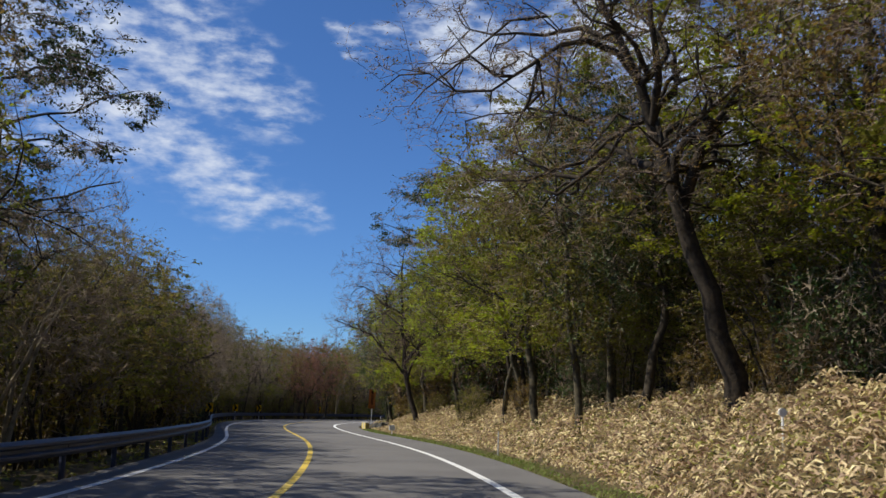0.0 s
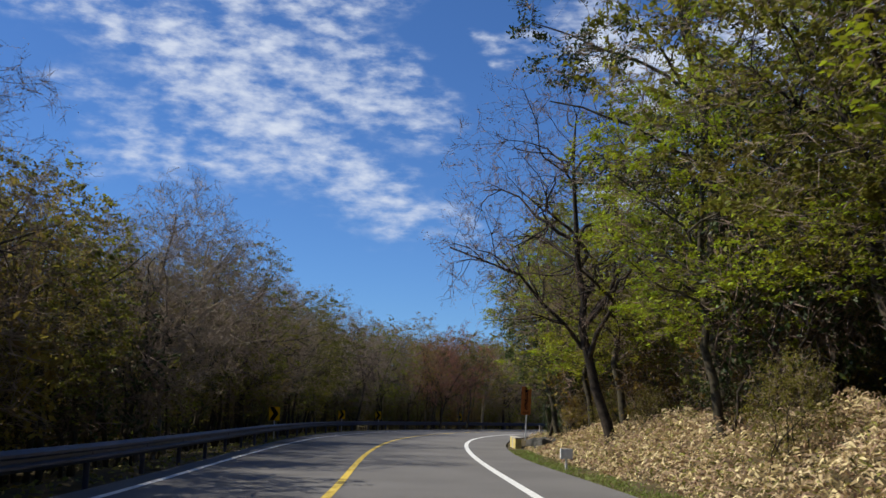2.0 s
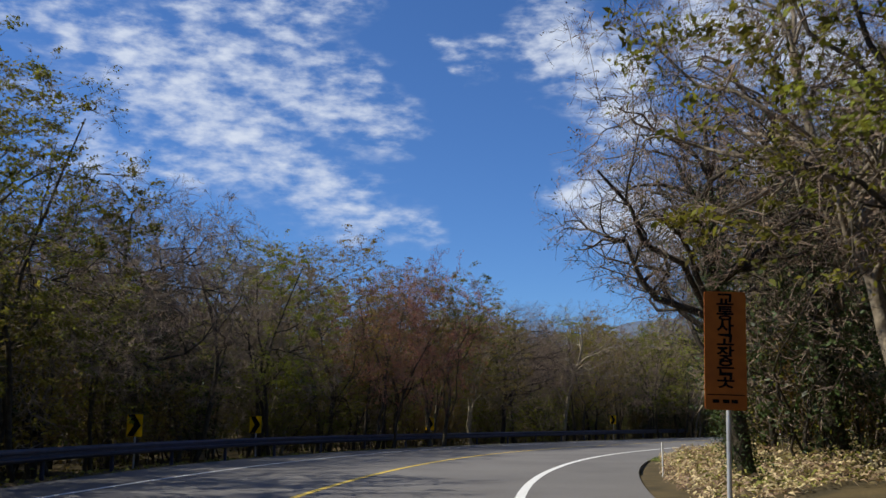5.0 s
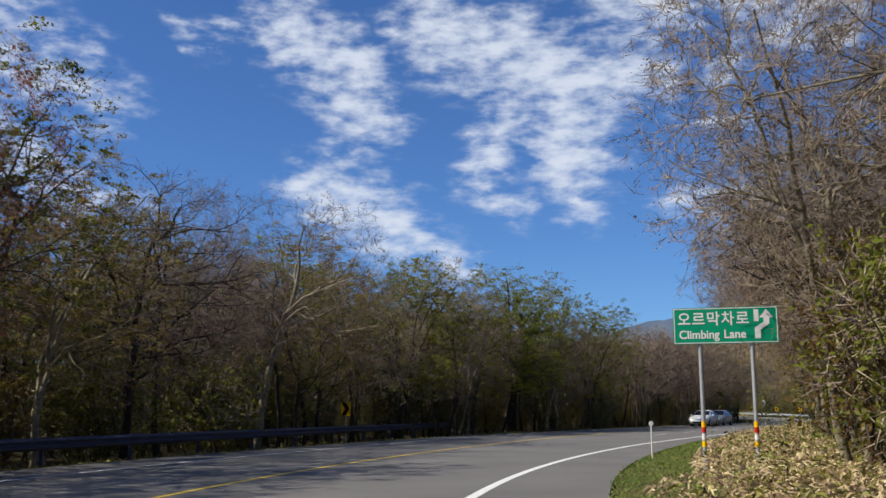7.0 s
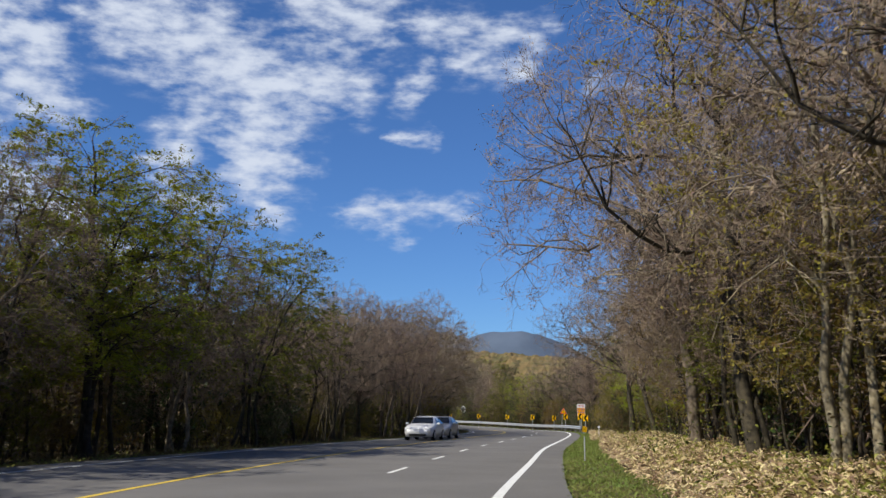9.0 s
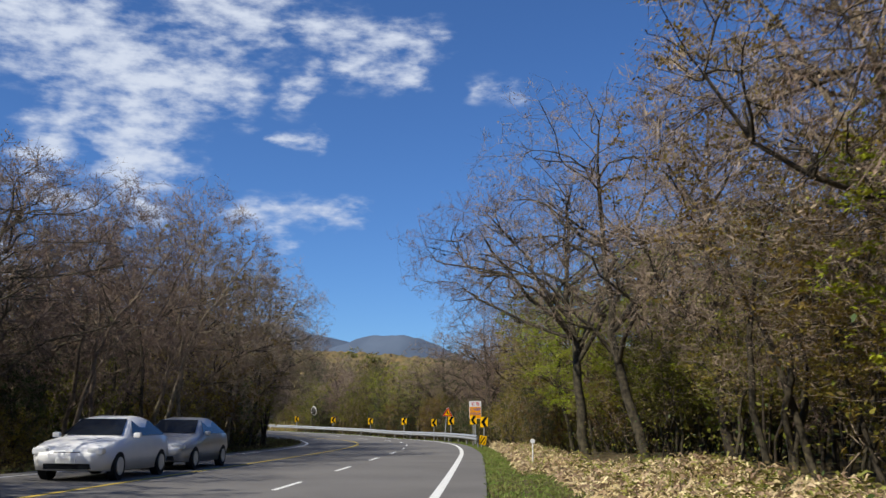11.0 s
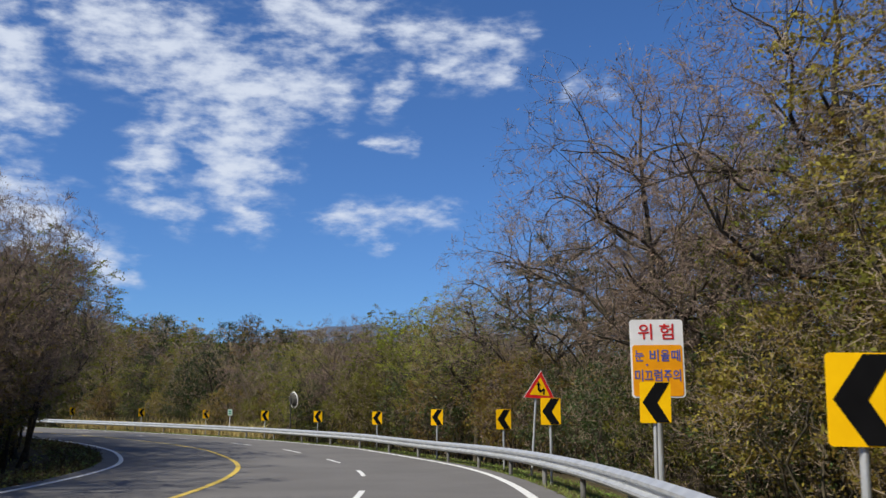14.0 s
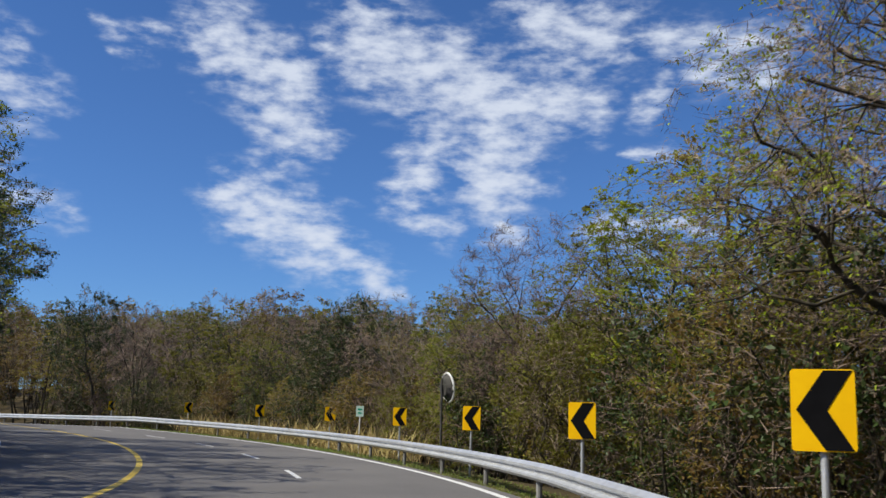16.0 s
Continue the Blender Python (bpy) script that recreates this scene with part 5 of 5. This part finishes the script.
def inner_wood():
    """The depth of the wood: closed crowns above, saplings and bushes below, too many to count."""
    rng = np.random.default_rng(10)
    wood = thing("inner_wood", Matrix.Identity(4), "dense spring woodland in the depth behind the roadside trees", "woodland", kind="stuff")
    for right in (False, True):
        size_of = right_size if right else left_size
        for depth, gap in ((7.0, 4.2), (11.5, 5.0), (17.0, 6.5)):
            u = -6.0 + rng.uniform(0, 3)
            while u < (412 if right else 345):
                p = wood_place(u, right, depth + rng.uniform(-1.6, 1.6))
                if p is not None:
                    plant_mass(wood, choose(rng, mix_for(u, right)), 1, int(rng.integers(0, 3)), p, rng.uniform(0, 6.28), rng.uniform(0.88, 1.06) * float(size_of(u)), rng.uniform(0.92, 1.08))
                u += gap * rng.uniform(0.75, 1.25)
        # leafy saplings between the first trunks
        u = -8.0
        while u < (238 if right else 330):
            if right and u < 146:
                u = 146.0
            if not right and 125 < u < 258:
                u = 258.0
            p = wood_place(u, right, rng.uniform(0.3, 2.4))
            kind = choose(rng, dict(olive=0.7, tan=0.15, green=0.15) if right else dict(olive=0.45, tan=0.3, evergreen=0.15, bare=0.1))
            plant_mass(wood, kind, 1, int(rng.integers(0, 3)), p, rng.uniform(0, 6.28), rng.uniform(0.4, 0.6) if right else rng.uniform(0.5, 0.72), rng.uniform(0.85, 1.1))
            u += rng.uniform(2.6, 3.8) if right else rng.uniform(1.9, 2.9)
        # saplings and bushes under the crowns
        for depth, gap in ((2.2, 3.6), (5.0, 2.8), (8.5, 2.8), (13.0, 3.2)):
            u = -6.0 + rng.uniform(0, 2)
            while u < (350 if right else 330):
                p = wood_place(u, right, depth + rng.uniform(-1.3, 1.3))
                if p is not None:
                    bush = rng.uniform() < 0.6
                    kind = "shrub" if bush else choose(rng, dict(olive=0.45, tan=0.2, evergreen=0.2, bare=0.15))
                    plant_mass(wood, kind, 1, int(rng.integers(0, 3)), p, rng.uniform(0, 6.28), rng.uniform(0.9, 1.5) if bush else rng.uniform(0.38, 0.58), rng.uniform(0.85, 1.15))
                u += gap * rng.uniform(0.7, 1.3)


def thickets():
    """Shrubs that close the foot of the wood, thickest behind the outer rail."""
    rng = np.random.default_rng(17)
    for right in (False, True):
        u = -4.0
        while u < 335:
            thick = right and u > 238
            if right and 84 < u < 247:
                u = 247.0
                continue
            n = (float(wood_right(u)) + (-0.6 if 55 < u < 92 else 1.2) if right else float(wood_left(u)) + 1.1) + (-1 if right else 1) * rng.uniform(0, 2.6)
            size = rng.uniform(0.75, 1.25) * (1.15 if thick else (0.62 if right and u < 85 else 0.75))
            plant("shrub", 0, int(rng.integers(0, 3)), place(u, n, -0.1), rng.uniform(0, 6.28), size, "shrubs at the wood edge", rng.uniform(0.85, 1.15))
            u += rng.uniform(1.9, 2.9) if thick else (rng.uniform(4.5, 7.0) if right else rng.uniform(3.0, 4.6))


def far_wood():
    """The wood further back on the slopes."""
    rng = np.random.default_rng(21)
    far = thing("far_wood", Matrix.Identity(4), "mixed spring woodland on the slopes behind the roadside trees", "woodland", kind="stuff")
    for right in (False, True):
        for _ in range(520):
            u = rng.uniform(-14, 415) if rng.uniform() < 0.8 else rng.uniform(330, 415)
            p = wood_place(u, right, 20.0 + 50 * rng.uniform(0, 1) ** 1.2)
            if p is None:
                continue
            plant_mass(far, choose(rng, mix_for(u, right)), 2, int(rng.integers(0, 3)), p, rng.uniform(0, 6.28), rng.uniform(0.9, 1.15) * float(right_size(u) if right else left_size(u)), rng.uniform(0.9, 1.1))


def chosen_trees():
    """Trees that stand out from the rest."""
    for kind, v, u, n, turn, size in CHOSEN:
        plant(kind, 0, v, place(u, n, -0.1), float(heading(u)) + (math.pi if n < 0 else 0.0) + turn, size, "trees along the road")
    for kind, v, x, y, size in (("red", 0, -15.2, 129.5, 1.12), ("red", 1, -17.5, 124.5, 1.0), ("green", 1, -8.0, 155.5, 1.05), ("green", 2, 8.5, 174.0, 1.0), ("evergreen", 1, 60.5, 268.0, 0.62)):
        plant(kind, 0, v, Vector((x, y, -0.3)), 1.0, size, "trees along the road")


front_row()
second_row()
inner_wood()
thickets()
far_wood()
chosen_trees()


# ---- low growth: bamboo grass, leaf litter, verge grass, reeds ----
def blades(name, rng, u, n, length, width, mat, label, up=0.6, lift=0.0, bend=0.5):
    """Loose leaves or blades: each a bent strip of two quads."""
    p = at(u, n)
    p[:, 2] = land(u, n) + lift
    k = len(u)
    d = unit(np.c_[rng.normal(0, 1, (k, 2)), np.abs(rng.normal(up, 0.35, k))])
    side = unit(np.cross(d, rng.normal(0, 1, (k, 3))))
    ln = (length * rng.uniform(0.6, 1.35, k))[:, None]
    w = (width * rng.uniform(0.7, 1.3, k))[:, None]
    q = p + d * ln * 0.55
    t = p + d * ln + np.array([0, 0, -1.0]) * ln * bend
    V = np.stack([p - side * w * 0.35, p + side * w * 0.35, q - side * w, q + side * w, t], 1).reshape(-1, 3)
    i = np.arange(k) * 5
    F = np.stack([i, i + 1, i + 3, i + 2], -1).tolist() + np.stack([i + 2, i + 3, i + 4], -1).tolist()
    ob = mesh_object(name, V, F, mat)
    return tagged(ob, label, name.replace("_", " "), kind="stuff")


def low_growth():
    rng = np.random.default_rng(33)

    def field(count, u0, u1, a, b, power=1.0):
        u = rng.uniform(u0, u1, count)
        f = rng.uniform(0, 1, count) ** power
        n = asphalt_right(u) - (a + (b - a) * f)
        return u, n

    # dry dwarf bamboo on the first bank: stems carry leaves at many heights
    for count, mat, name, label in ((84000, M_SASA, "dry_bamboo_grass", "dry straw-coloured dwarf bamboo covering the bank"), (14000, M_SASA_GREEN, "green_bamboo_grass", "dwarf bamboo still green among the dry leaves")):
        u, n = field(count, 4, 73, 0.9, 9.5)
        clump = 0.5 + 0.5 * np.sin(u * 1.7 + 2 * np.sin(n * 1.3)) * np.sin(n * 1.9 + u * 0.6)
        d = asphalt_right(u) - n
        lift = rng.uniform(0.0, 1.0, count) * (0.25 + 0.55 * clump) * smooth(0.6, 3.0, d)
        blades(name, rng, u, n, 0.21, 0.023, mat, label, up=0.35, lift=lift, bend=0.5)
    for u0, u1, count, a, b in ((92, 126, 13000, 0.6, 5.0), (128, 211, 40000, 1.6, 4.9), (211, 242, 7000, 0.9, 2.6)):
        u, n = field(count, u0, u1, a, b)
        clump = 0.5 + 0.5 * np.sin(u * 1.3 + 2 * np.sin(n * 1.1)) * np.sin(n * 1.6 + u * 0.8)
        lift = rng.uniform(0.0, 1.0, count) * (0.1 + 0.4 * clump)
        blades("dry_bamboo_grass", rng, u, n, 0.19, 0.019, M_SASA, "dry straw-coloured dwarf bamboo beside the road", up=0.3, lift=lift, bend=0.4)
        blades("green_bamboo_grass", rng, u[::3] + 0.1, n[::3] - 0.35, 0.21, 0.02, M_SASA_GREEN, "dwarf bamboo still green among the dry leaves", up=0.5, lift=lift[::3], bend=0.35)
    # green verge
    for u0, u1, count, a, b in ((8, 70, 9000, 0.05, 0.9), (112, 240, 40000, 0.0, 1.9), (240, 330, 16000, 0.0, 1.1)):
        u, n = field(count, u0, u1, a, b)
        blades("verge_grass", rng, u, n, 0.14, 0.007, M_GRASS, "short green grass along the road edge", up=1.0, bend=0.25)
    # dry brush and weeds along the edge of the opposite lane
    for mat, name, label, count, length in ((M_BRAMBLE, "dry_brush", "brown dry brush along the shaded road edge", 9000, 0.34), (M_GRASS, "verge_grass", "short green weeds along the shaded road edge", 5000, 0.2)):
        u = rng.uniform(172, 330, count)
        n = asphalt_left(u) + 0.05 + 1.9 * rng.uniform(0, 1, count) ** 1.5
        blades(name, rng, u, n, length, 0.012, mat, label, up=1.0, bend=0.3, lift=0.0)
    # pale reeds behind the outer rail
    u, n = field(1500, 300, 326, 1.4, 3.2)
    blades("dry_reeds", rng, u, n, 1.3, 0.02, M_REED, "pale dry reeds behind the guard rail", up=2.4, bend=0.15)
    # litter under the left wood
    count = 16000
    u = rng.uniform(-10, 300, count)
    n = asphalt_left(u) + rng.uniform(0.1, 6, count)
    blades("leaf_litter", rng, u, n, 0.14, 0.035, M_SASA_GREEN, "brown fallen leaves and weeds under the trees", up=0.25, bend=0.3)

    # brambles and saplings that close the foot of the wood
    for mat, name, label, count in ((LEAF["olive"], "undergrowth", "olive-green undergrowth at the foot of the trees", 40000), (M_BRAMBLE, "undergrowth", "brown brambles and dry undergrowth under the trees", 46000), (LEAF["evergreen"], "undergrowth", "dark evergreen undergrowth in the wood", 36000)):
        u = rng.uniform(-12, 350, count)
        right = rng.uniform(0, 1, count) < 0.5
        depth = 0.6 + rng.uniform(0, 1, count) * 17
        near = np.where((u > 122) & (u < 236), 3.2, 0.0)
        n = np.where(right, wood_right(u) - depth + near, wood_left(u) + depth)
        clump = 0.5 + 0.5 * np.sin(u * 0.8 + 2.1 * np.sin(n * 0.7) + len(label)) * np.sin(n * 0.9 + u * 0.37 + count)
        p = at(u, n)
        p[:, 2] = land(u, n) + rng.uniform(0, 1, count) * (0.5 + 1.6 * clump + 0.09 * depth)
        ob = new(name, make_mesh(name, join([leaf_quads(rng, p, np.where(depth - near < 4.0, 0.05, 0.1)[:, None], 0.6)]), mat))
        tagged(ob, label, "undergrowth", kind="stuff")


low_growth()
